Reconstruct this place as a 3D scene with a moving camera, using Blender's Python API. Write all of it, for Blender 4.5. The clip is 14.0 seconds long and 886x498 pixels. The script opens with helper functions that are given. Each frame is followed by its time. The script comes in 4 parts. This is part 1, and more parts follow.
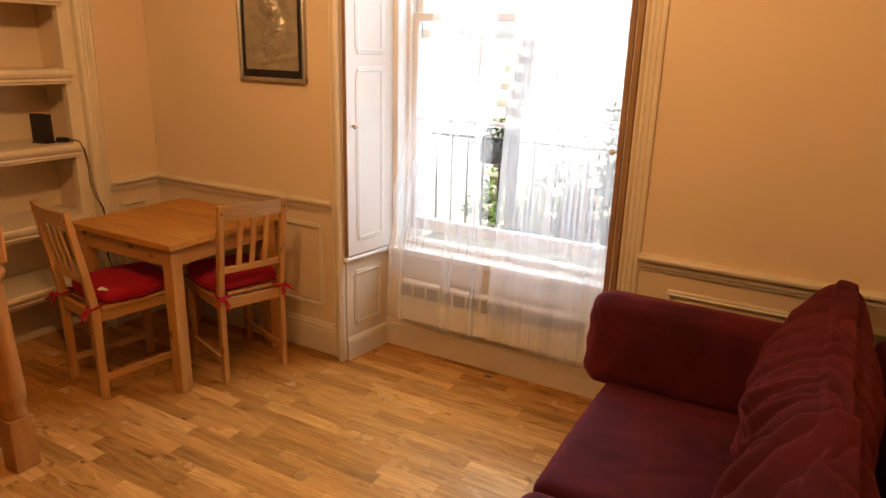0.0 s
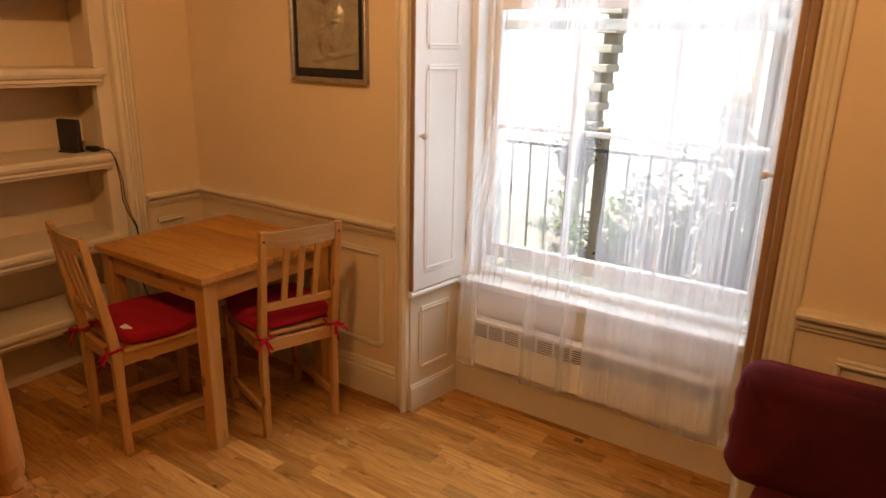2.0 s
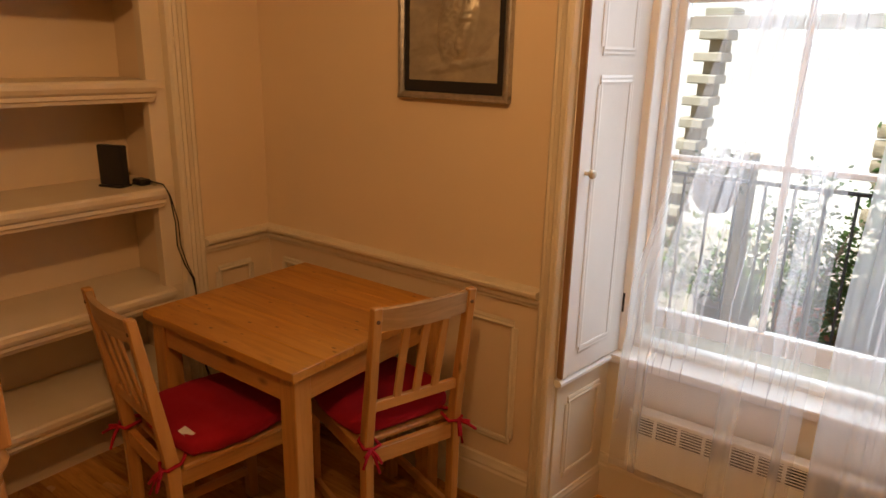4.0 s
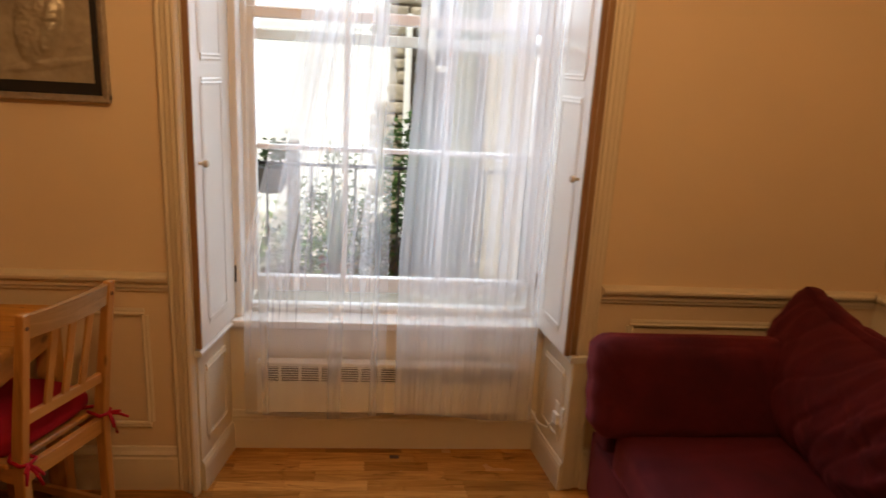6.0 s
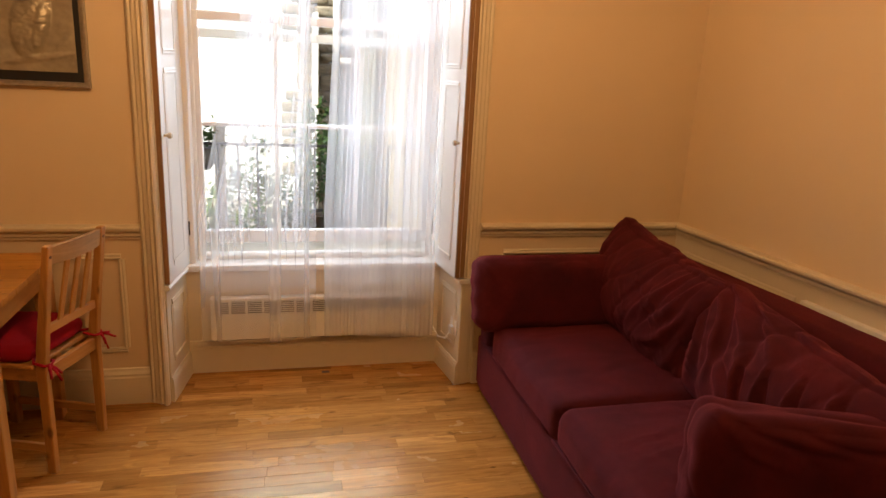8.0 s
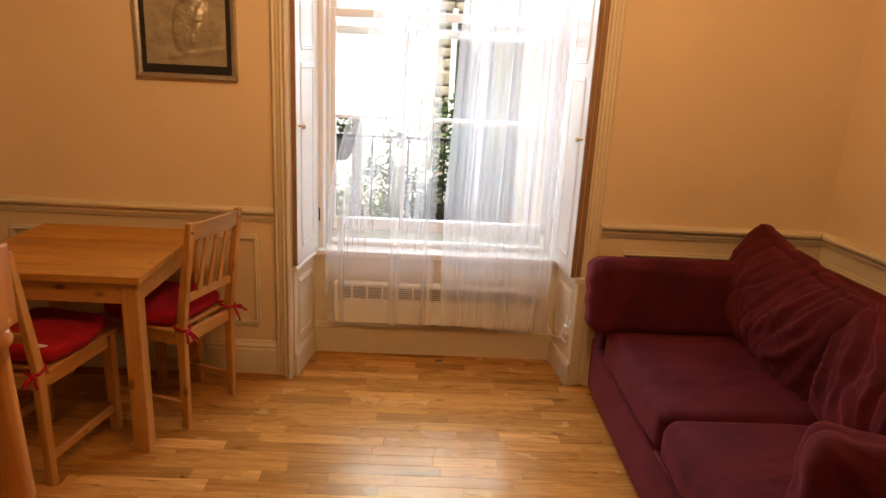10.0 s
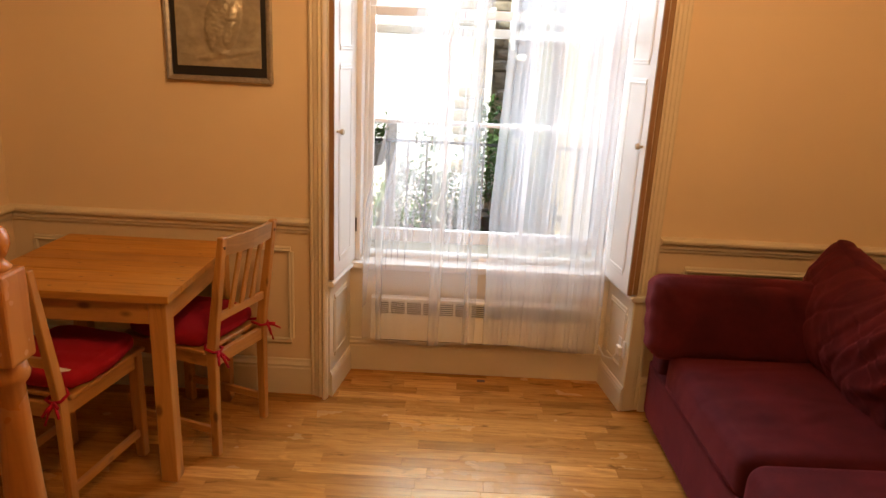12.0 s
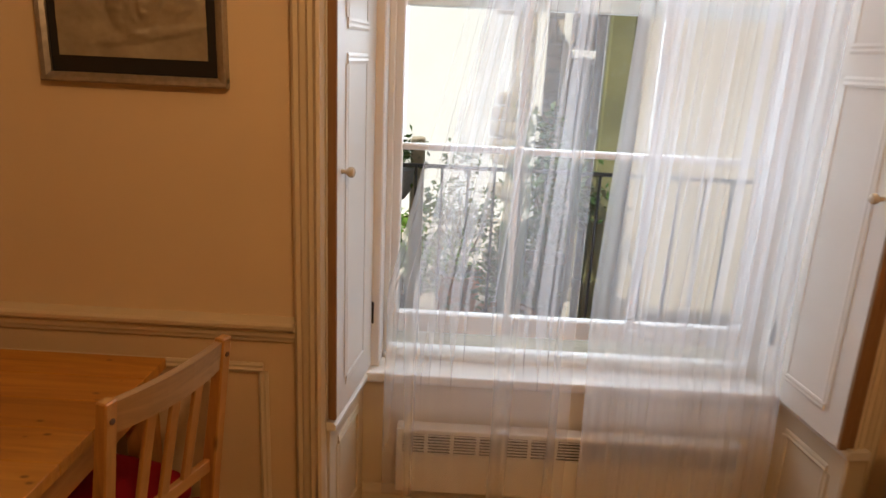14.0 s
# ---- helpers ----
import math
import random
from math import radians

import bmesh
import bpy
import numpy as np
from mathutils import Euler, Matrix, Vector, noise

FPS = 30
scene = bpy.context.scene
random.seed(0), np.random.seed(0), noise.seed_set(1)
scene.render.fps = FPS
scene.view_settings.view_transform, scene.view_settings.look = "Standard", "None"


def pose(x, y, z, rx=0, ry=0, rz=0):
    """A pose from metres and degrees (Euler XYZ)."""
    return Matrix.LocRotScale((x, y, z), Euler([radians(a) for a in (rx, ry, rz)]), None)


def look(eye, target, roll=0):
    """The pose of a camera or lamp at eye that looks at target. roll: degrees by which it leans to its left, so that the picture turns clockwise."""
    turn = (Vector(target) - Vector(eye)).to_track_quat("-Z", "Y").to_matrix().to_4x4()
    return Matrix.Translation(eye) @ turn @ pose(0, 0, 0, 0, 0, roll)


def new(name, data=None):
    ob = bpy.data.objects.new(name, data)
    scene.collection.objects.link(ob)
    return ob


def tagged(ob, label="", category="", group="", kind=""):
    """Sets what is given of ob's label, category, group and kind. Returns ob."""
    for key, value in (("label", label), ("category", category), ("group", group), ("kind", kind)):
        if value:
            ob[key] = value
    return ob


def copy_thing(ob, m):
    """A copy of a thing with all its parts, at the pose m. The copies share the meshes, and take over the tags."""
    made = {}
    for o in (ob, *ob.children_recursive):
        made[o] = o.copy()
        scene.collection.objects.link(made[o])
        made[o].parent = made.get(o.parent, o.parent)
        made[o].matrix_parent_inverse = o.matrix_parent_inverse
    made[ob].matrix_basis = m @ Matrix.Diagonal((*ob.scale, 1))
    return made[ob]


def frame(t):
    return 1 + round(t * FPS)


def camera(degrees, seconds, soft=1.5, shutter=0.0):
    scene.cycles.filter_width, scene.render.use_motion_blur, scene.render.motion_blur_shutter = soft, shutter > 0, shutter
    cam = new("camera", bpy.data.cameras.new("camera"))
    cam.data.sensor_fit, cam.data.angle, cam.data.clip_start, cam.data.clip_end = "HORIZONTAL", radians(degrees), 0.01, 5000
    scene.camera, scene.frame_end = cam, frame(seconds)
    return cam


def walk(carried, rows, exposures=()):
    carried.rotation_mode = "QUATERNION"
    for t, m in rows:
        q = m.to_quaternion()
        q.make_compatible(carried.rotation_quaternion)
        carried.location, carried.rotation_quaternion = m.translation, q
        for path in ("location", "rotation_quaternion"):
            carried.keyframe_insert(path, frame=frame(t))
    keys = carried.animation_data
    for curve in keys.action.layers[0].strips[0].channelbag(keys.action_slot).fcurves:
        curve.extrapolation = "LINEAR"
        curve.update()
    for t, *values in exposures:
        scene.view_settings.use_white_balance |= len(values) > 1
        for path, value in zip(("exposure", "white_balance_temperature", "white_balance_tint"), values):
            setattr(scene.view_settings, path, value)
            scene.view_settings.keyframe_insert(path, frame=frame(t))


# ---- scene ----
cam = camera(66.8, 14.0, shutter=0.25)
EXPOSURES = [(0.0, 1.33), (1.5, 1.15), (2.0, 1.05), (2.5, 1.05), (3.6, 0.9), (5.0, 0.65), (6.5, 0.6), (7.0, 0.85), (7.5, 0.95), (8.0, 1.03), (9.0, 1.21), (11.5, 1.20), (12.5, 1.13), (13.0, 0.92), (13.5, 0.7), (14.0, 0.45)]
PATH = [
    (0, (-0.061, 0.191, 1.616), (-0.992, 1.864, 1.038), 1.6),
    (0.5, (-0.06, 0.218, 1.616), (-0.988, 1.895, 1.044), 1.6),
    (1, (-0.143, 0.306, 1.609), (-1.073, 1.983, 1.039), 1.7),
    (1.5, (-0.288, 0.432, 1.613), (-1.247, 2.091, 1.038), 1.6),
    (2, (-0.457, 0.642, 1.585), (-1.527, 2.229, 1.004), 1.3),
    (2.5, (-0.634, 0.841, 1.57), (-1.827, 2.34, 0.997), 0.9),
    (2.7, (-0.72, 0.881, 1.56), (-1.942, 2.356, 0.985), 0.9),
    (5, (-1.389, 1.024, 1.562), (-2.104, 2.815, 1.033), 2.3),
    (5.5, (-1.347, 0.79, 1.559), (-1.614, 2.703, 1.04), 2.5),
    (6, (-1.431, 0.532, 1.585), (-1.252, 2.455, 1.066), 3.2),
    (6.5, (-1.506, 0.327, 1.597), (-0.966, 2.184, 1.086), 3.5),
    (7, (-1.543, 0.128, 1.575), (-0.953, 1.966, 1.049), 3.5),
    (7.5, (-1.61, -0.09, 1.579), (-1.054, 1.757, 1.053), 3.4),
    (8, (-1.561, -0.242, 1.579), (-1.1, 1.632, 1.054), 3.0),
    (8.5, (-1.429, -0.308, 1.572), (-1.095, 1.589, 1.034), 2.7),
    (9, (-1.418, -0.337, 1.573), (-1.21, 1.576, 1.029), 2.8),
    (11.5, (-1.54, -0.096, 1.576), (-1.552, 1.823, 1.016), 2.8),
    (12, (-1.555, -0.042, 1.568), (-1.569, 1.879, 1.014), 2.8),
    (12.5, (-1.542, 0.178, 1.545), (-1.524, 2.1, 0.992), 2.7),
    (13, (-1.567, 0.523, 1.542), (-1.545, 2.443, 0.983), 2.8),
    (13.5, (-1.698, 0.872, 1.528), (-1.674, 2.793, 0.974), 2.9),
    (14, (-1.763, 1.219, 1.51), (-1.803, 3.143, 0.964), 2.7),
]
walk(cam, [(t, look(eye, target, roll)) for t, eye, target, roll in PATH],
     exposures=EXPOSURES)

# ---- world, sun, exposure ----
world = bpy.data.worlds.new("world")
scene.world = world
world.use_nodes = True
wn = world.node_tree.nodes
sky = wn.new("ShaderNodeTexSky")
sky.sky_type, sky.sun_disc = "NISHITA", False
sky.sun_elevation, sky.sun_rotation = radians(52), radians(225)
wn["Background"].inputs[1].default_value = 0.15
world.node_tree.links.new(sky.outputs[0], wn["Background"].inputs[0])

sun = new("sun", bpy.data.lights.new("sun", "SUN"))
sun.data.energy, sun.data.angle, sun.data.color = 5.0, radians(0.5), (1.0, 0.95, 0.86)
SUN_DIR = Vector((math.sin(radians(225)) * math.cos(radians(52)), math.cos(radians(225)) * math.cos(radians(52)), math.sin(radians(52))))
sun.rotation_euler = SUN_DIR.to_track_quat("Z", "Y").to_euler()

# warm bulb of the room's ceiling pendant
bulb = new("pendant_bulb_light", bpy.data.lights.new("pendant_bulb_light", "POINT"))
bulb.location = (-1.35, 0.95, 2.46)
bulb.data.energy, bulb.data.color, bulb.data.shadow_soft_size = 44.5, (1.0, 0.555, 0.232), 0.06

# daylight of the open sky in the window opening
day = new("window_daylight", bpy.data.lights.new("window_daylight", "AREA"))
day.data.shape, day.data.size, day.data.size_y = "RECTANGLE", 1.1, 1.4
day.data.energy, day.data.color = 14.0, (0.74, 0.85, 1.0)
day.data.spread = radians(100)
day.matrix_world = look((-1.385, 3.42, 1.72), (-1.385, 1.3, 0.0))


# ---- materials ----
def nodes_of(name, rough=0.6, metal=0.0, spec=0.5):
    m = bpy.data.materials.new(name)
    m.use_nodes = True
    nt = m.node_tree
    b = nt.nodes["Principled BSDF"]
    b.inputs["Roughness"].default_value = rough
    b.inputs["Metallic"].default_value = metal
    b.inputs["Specular IOR Level"].default_value = spec
    return m, nt, b


def ramp(nt, fac, stops):
    r = nt.nodes.new("ShaderNodeValToRGB")
    while len(r.color_ramp.elements) < len(stops):
        r.color_ramp.elements.new(0.5)
    for e, (p, c) in zip(r.color_ramp.elements, stops):
        e.position, e.color = p, (*c, 1)
    nt.links.new(fac, r.inputs[0])
    return r.outputs[0]


def coords(nt, scale=(1, 1, 1), kind="Object", shift=None):
    tc = nt.nodes.new("ShaderNodeTexCoord")
    mp = nt.nodes.new("ShaderNodeMapping")
    mp.inputs["Scale"].default_value = scale
    nt.links.new(tc.outputs[kind], mp.inputs[0])
    if shift is not None:
        nt.links.new(shift, mp.inputs["Location"])
    return mp.outputs[0]


def noise_of(nt, vec, scale, detail=4.0, rough=0.55, distort=0.0):
    n = nt.nodes.new("ShaderNodeTexNoise")
    n.inputs["Scale"].default_value, n.inputs["Detail"].default_value = scale, detail
    n.inputs["Roughness"].default_value, n.inputs["Distortion"].default_value = rough, distort
    nt.links.new(vec, n.inputs["Vector"])
    return n.outputs[0]


def mixc(nt, fac, a, b, mode="MIX"):
    n = nt.nodes.new("ShaderNodeMix")
    n.data_type, n.blend_type = "RGBA", mode
    for s, v in ((n.inputs[0], fac), (n.inputs[6], a), (n.inputs[7], b)):
        if isinstance(v, (int, float)):
            s.default_value = v
        elif isinstance(v, tuple):
            s.default_value = (*v, 1)
        else:
            nt.links.new(v, s)
    return n.outputs[2]


def bump(nt, b, height, strength, dist=0.01):
    n = nt.nodes.new("ShaderNodeBump")
    n.inputs["Strength"].default_value, n.inputs["Distance"].default_value = strength, dist
    nt.links.new(height, n.inputs["Height"])
    nt.links.new(n.outputs[0], b.inputs["Normal"])


def spread(nt, fac, lo, hi):
    n = nt.nodes.new("ShaderNodeMapRange")
    n.inputs["To Min"].default_value, n.inputs["To Max"].default_value = lo, hi
    nt.links.new(fac, n.inputs[0])
    return n.outputs[0]


def painted(name, base, dark, rough=0.5, fine=60.0, coarse=1.5, relief=0.15, dist=0.004, spec=0.5, chips=None):
    """Paint or render: slow shade drift, fine roller grain, and chips where asked."""
    m, nt, b = nodes_of(name, rough, 0, spec)
    v = coords(nt)
    big, small = noise_of(nt, v, coarse, 5), noise_of(nt, v, fine, 3)
    c = ramp(nt, big, [(0.3, dark), (0.7, base)])
    c = mixc(nt, spread(nt, small, 0.0, 0.14), c, dark)
    if chips:
        spots = noise_of(nt, v, 26.0, 6, 0.7)
        mask = ramp(nt, spots, [(0.70, (0, 0, 0)), (0.73, (1, 1, 1))])
        c = mixc(nt, mask, c, chips)
    nt.links.new(c, b.inputs["Base Color"])
    nt.links.new(spread(nt, big, rough - 0.06, rough + 0.08), b.inputs["Roughness"])
    bump(nt, b, small, relief, dist)
    return m


def timber(name, light, dark, along=0, grain=14.0, rough=0.35, per=None, knots=(9.0, 0.15), vary=0.0, spec=0.5, smudge=False):
    """Sawn wood with its grain along one axis; per: 'object' or 'island' gives each piece its own shade and grain."""
    m, nt, b = nodes_of(name, rough, 0, spec)
    rnd, shift = None, None
    if per:
        info = nt.nodes.new("ShaderNodeObjectInfo" if per == "object" else "ShaderNodeNewGeometry")
        rnd = info.outputs["Random" if per == "object" else "Random Per Island"]
        mul = nt.nodes.new("ShaderNodeMath")
        mul.operation = "MULTIPLY"
        mul.inputs[1].default_value = 61.0
        nt.links.new(rnd, mul.inputs[0])
        cx = nt.nodes.new("ShaderNodeCombineXYZ")
        for i in range(3):
            nt.links.new(mul.outputs[0], cx.inputs[i])
        shift = cx.outputs[0]
    sc = [1.0, 1.0, 1.0]
    sc[along] = 0.09
    v = coords(nt, tuple(sc), shift=shift)
    v1 = coords(nt, (1, 1, 1), shift=shift)
    g = noise_of(nt, v, grain * 3, 6, 0.6, 1.2)
    broad = noise_of(nt, v, grain * 0.5, 3, 0.5, 0.6)
    c = ramp(nt, g, [(0.28, dark), (0.62, light)])
    c = mixc(nt, spread(nt, broad, 0.0, 0.5), c, tuple(0.5 * (a + d) for a, d in zip(light, dark)))
    if knots:
        vo = nt.nodes.new("ShaderNodeTexVoronoi")
        vo.inputs["Scale"].default_value = knots[0]
        st = [1.0, 1.0, 1.0]
        st[along] = 0.55
        nt.links.new(coords(nt, tuple(st), shift=shift), vo.inputs["Vector"])
        k = ramp(nt, vo.outputs["Distance"], [(knots[1] * 0.45, (1, 1, 1)), (knots[1], (0, 0, 0))])
        c = mixc(nt, k, c, tuple(0.5 * d for d in dark))
    if rnd is not None and vary:
        c = mixc(nt, 1.0, c, ramp(nt, rnd, [(0.0, (1 - vary,) * 3), (0.22, (0.82, 0.79, 0.74)), (0.5, (0.95, 0.94, 0.92)), (0.82, (1.06, 1.08, 1.10)), (1.0, (1.30, 1.40, 1.60))]), "MULTIPLY")
    streak = noise_of(nt, v, grain * 1.3, 4, 0.65, 2.0)
    c = mixc(nt, ramp(nt, streak, [(0.58, (0, 0, 0)), (0.76, (0.6, 0.6, 0.6))]), c, tuple(0.55 * d for d in dark))
    if smudge:                               # mineral stain and sap streaks
        st = [1.0, 1.0, 1.0]
        st[along] = 0.28
        blot = noise_of(nt, coords(nt, tuple(st), shift=shift), 15.0, 5, 0.6, 1.5)
        c = mixc(nt, ramp(nt, blot, [(0.60, (0, 0, 0)), (0.72, (0.75, 0.75, 0.75))]), c, tuple(0.42 * d for d in dark))
        c = mixc(nt, ramp(nt, blot, [(0.26, (0.45, 0.45, 0.45)), (0.40, (0, 0, 0))]), c, tuple(min(1, 1.45 * d) for d in light))
    worn = noise_of(nt, v1, 3.0, 4)
    nt.links.new(c, b.inputs["Base Color"])
    nt.links.new(spread(nt, worn, rough - 0.1, rough + 0.14), b.inputs["Roughness"])
    bump(nt, b, g, 0.12, 0.002)
    return m


def cloth(name, light, dark, weave=900.0, sheen=0.3, rough=0.9):
    m, nt, b = nodes_of(name, rough, 0, 0.15)
    v = coords(nt)
    big, small = noise_of(nt, v, 5.0, 5, 0.6), noise_of(nt, v, weave, 2)
    brushed = noise_of(nt, coords(nt, (1, 3, 1)), 22.0, 5, 0.65, 0.8)
    c = ramp(nt, big, [(0.3, dark), (0.7, light)])
    c = mixc(nt, spread(nt, brushed, 0.0, 0.75), c, dark)
    nt.links.new(c, b.inputs["Base Color"])
    b.inputs["Sheen Weight"].default_value = sheen
    b.inputs["Sheen Roughness"].default_value = 0.45
    b.inputs["Sheen Tint"].default_value = (*[min(1, 5.0 * x + 0.05) for x in light], 1)
    both = nt.nodes.new("ShaderNodeMath")
    both.operation = "ADD"
    nt.links.new(brushed, both.inputs[0])
    nt.links.new(small, both.inputs[1])
    bump(nt, b, both.outputs[0], 0.25, 0.003)
    return m


def plain(name, col, rough=0.5, metal=0.0, spec=0.5, var=0.12, scale=30.0):
    m, nt, b = nodes_of(name, rough, metal, spec)
    n = noise_of(nt, coords(nt), scale, 4)
    nt.links.new(ramp(nt, n, [(0.3, tuple(c * (1 - var) for c in col)), (0.7, col)]), b.inputs["Base Color"])
    nt.links.new(spread(nt, n, max(0.03, rough - 0.06), rough + 0.06), b.inputs["Roughness"])
    return m


WALL = painted("cream_wall_paint", (0.70, 0.56, 0.38), (0.65, 0.51, 0.34), 0.55, 90, 0.9, 0.10, 0.002, 0.3)
TRIM = painted("cream_gloss_woodwork", (0.70, 0.62, 0.47), (0.62, 0.54, 0.40), 0.33, 120, 2.2, 0.06, 0.002, 0.5, chips=(0.60, 0.52, 0.40))
WHITE = painted("white_gloss_woodwork", (0.79, 0.78, 0.74), (0.72, 0.70, 0.66), 0.30, 110, 2.5, 0.06, 0.002, 0.5, chips=(0.62, 0.58, 0.50))
CEIL = painted("white_ceiling_paint", (0.66, 0.63, 0.58), (0.60, 0.57, 0.52), 0.8)
SHELF = painted("shelf_paint", (0.71, 0.61, 0.45), (0.61, 0.51, 0.36), 0.42, 100, 3.0, 0.08, 0.002, 0.4)
GAP = plain("dark_timber_and_gap", (0.13, 0.065, 0.032), 0.8)
BARE = timber("bare_brown_timber", (0.30, 0.175, 0.085), (0.19, 0.10, 0.045), 2, 8, 0.6, None, None)
# unseen south wall only: wall colour lowered so less light bounces into the room
SOUTH_DARK = painted("darkened_south_wall", (0.42, 0.36, 0.28), (0.36, 0.31, 0.24), 0.7)
FLOOR_O = timber("oak_strip", (0.54, 0.250, 0.056), (0.28, 0.112, 0.024), 0, 14, 0.22, "object", (9.0, 0.085), 0.34, 0.50, True)
FLOOR_I = timber("oak_strip_rest", (0.54, 0.250, 0.056), (0.28, 0.112, 0.024), 0, 14, 0.22, "island", (9.0, 0.085), 0.34, 0.50, True)
for fm in (FLOOR_O, FLOOR_I):
    fm.node_tree.nodes["Principled BSDF"].inputs["Specular Tint"].default_value = (1.0, 0.82, 0.30, 1)   # gloss tinted amber to yellow the window's reflection
SUBFLOOR = plain("dark_joint", (0.20, 0.09, 0.025), 0.8)
PINE_X = timber("pine_tabletop", (0.58, 0.280, 0.050), (0.36, 0.145, 0.022), 0, 9, 0.36, "object", (21.0, 0.13), 0.18)
PINE_Z = timber("pine_upright", (0.52, 0.26, 0.068), (0.35, 0.15, 0.034), 2, 9, 0.40)
PINE_Y = timber("pine_rail", (0.52, 0.26, 0.068), (0.35, 0.15, 0.034), 1, 9, 0.40)
PINE_R = timber("pine_crossrail", (0.52, 0.26, 0.068), (0.35, 0.15, 0.034), 0, 9, 0.40)
WORN = timber("worn_grey_pine", (0.46, 0.28, 0.12), (0.28, 0.16, 0.06), 0, 10, 0.55)
NEWEL = timber("varnished_newel_pine", (0.46, 0.19, 0.045), (0.30, 0.105, 0.02), 2, 7, 0.25)
VELVET = cloth("plum_velvet", (0.116, 0.0118, 0.0158), (0.038, 0.0046, 0.0076), sheen=0.33)
RED = cloth("red_cotton", (0.40, 0.010, 0.022), (0.27, 0.006, 0.014), sheen=0.2)
BLACK = plain("black_plastic", (0.012, 0.012, 0.013), 0.35)
CARD = plain("white_label", (0.75, 0.72, 0.66), 0.7)
SOCKET = plain("white_plastic", (0.80, 0.78, 0.72), 0.3)
HEATER = painted("white_enamel", (0.82, 0.81, 0.77), (0.77, 0.76, 0.72), 0.28, 150, 3, 0.03, 0.001)
SLOT = plain("dark_slot", (0.02, 0.02, 0.022), 0.7)
KNOB = plain("cream_china_knob", (0.62, 0.55, 0.42), 0.2)
BRASS = plain("dull_brass", (0.42, 0.28, 0.10), 0.35, 1.0)
SILVER = plain("brushed_silver_frame", (0.50, 0.47, 0.43), 0.33, 0.9, 0.5, 0.25, 60)
MOUNT = plain("black_mount", (0.010, 0.010, 0.012), 0.5)
FOIL = plain("pewter_relief", (0.42, 0.37, 0.28), 0.40, 0.35, 0.5, 0.30, 14)
IRON = plain("black_railing_paint", (0.016, 0.017, 0.018), 0.5)
STONE = painted("garden_stone", (0.44, 0.37, 0.27), (0.22, 0.18, 0.12), 0.9, 30, 4.0, 0.6, 0.02)
MORTAR = painted("lime_mortar", (0.45, 0.40, 0.31), (0.30, 0.26, 0.19), 0.95, 60, 3.0, 0.5, 0.01)
PALEWALL = painted("sunlit_render", (0.84, 0.83, 0.79), (0.74, 0.72, 0.67), 0.9, 40, 1.0, 0.3, 0.01)
MOSSWALL = painted("yellow_green_render", (0.20, 0.19, 0.08), (0.10, 0.10, 0.045), 0.9, 40, 2.0, 0.4, 0.01)
GREYWALL = painted("beige_house_render", (0.52, 0.43, 0.30), (0.40, 0.33, 0.23), 0.9, 40, 1.3, 0.4, 0.01)
PAVING = painted("sandstone_paving", (0.46, 0.41, 0.33), (0.30, 0.27, 0.21), 0.9, 25, 2.0, 0.5, 0.01)
TERRA = plain("terracotta", (0.36, 0.13, 0.06), 0.85, 0, 0.3, 0.3, 14)
GREYPOT = plain("grey_plastic_pot", (0.16, 0.15, 0.14), 0.6)
DARKPOT = plain("dark_glazed_pot", (0.03, 0.028, 0.025), 0.4)
LEAF = plain("leaf_green", (0.055, 0.11, 0.025), 0.7, 0, 0.15, 0.5, 9)
LEAF2 = plain("bright_leaf_green", (0.12, 0.22, 0.03), 0.7, 0, 0.15, 0.4, 9)
TWIG = plain("twig_brown", (0.09, 0.06, 0.035), 0.9)
SOIL = plain("soil", (0.03, 0.02, 0.012), 0.95)

# glass: a clear pane with a little gloss
GLASS, gnt, gb = nodes_of("window_glass", 0.02)
gl, tr, mx = gnt.nodes.new("ShaderNodeBsdfGlossy"), gnt.nodes.new("ShaderNodeBsdfTransparent"), gnt.nodes.new("ShaderNodeMixShader")
gl.inputs["Roughness"].default_value = 0.02
tr.inputs[0].default_value = (0.96, 0.98, 0.97, 1)
fr = gnt.nodes.new("ShaderNodeFresnel")
gnt.links.new(fr.outputs[0], mx.inputs[0])
gnt.links.new(tr.outputs[0], mx.inputs[1])
gnt.links.new(gl.outputs[0], mx.inputs[2])
gnt.links.new(mx.outputs[0], gnt.nodes["Material Output"].inputs[0])

# sheer voile: an open weave that lets light through and scatters some of it
def sheer(name, thin, thick, scale):
    m, nt, b = nodes_of(name, 0.9)
    clear, glow, face = (nt.nodes.new("ShaderNodeBsdf" + k) for k in ("Transparent", "Translucent", "Diffuse"))
    glow.inputs[0].default_value, face.inputs[0].default_value = (0.80, 0.80, 0.80, 1), (0.86, 0.87, 0.92, 1)
    m1, m2 = nt.nodes.new("ShaderNodeMixShader"), nt.nodes.new("ShaderNodeMixShader")
    m1.inputs[0].default_value = 0.54
    thread = noise_of(nt, coords(nt, (1, 0, 0.03)), scale, 1.5, 0.45)
    nt.links.new(glow.outputs[0], m1.inputs[1])
    nt.links.new(face.outputs[0], m1.inputs[2])
    nt.links.new(spread(nt, thread, thin, thick), m2.inputs[0])
    nt.links.new(clear.outputs[0], m2.inputs[1])
    nt.links.new(m1.outputs[0], m2.inputs[2])
    nt.links.new(m2.outputs[0], nt.nodes["Material Output"].inputs[0])
    return m


VOILE = sheer("white_voile", 0.14, 0.40, 14.0)
VOILE_CLOSE = sheer("closely_gathered_voile", 0.24, 0.50, 12.0)

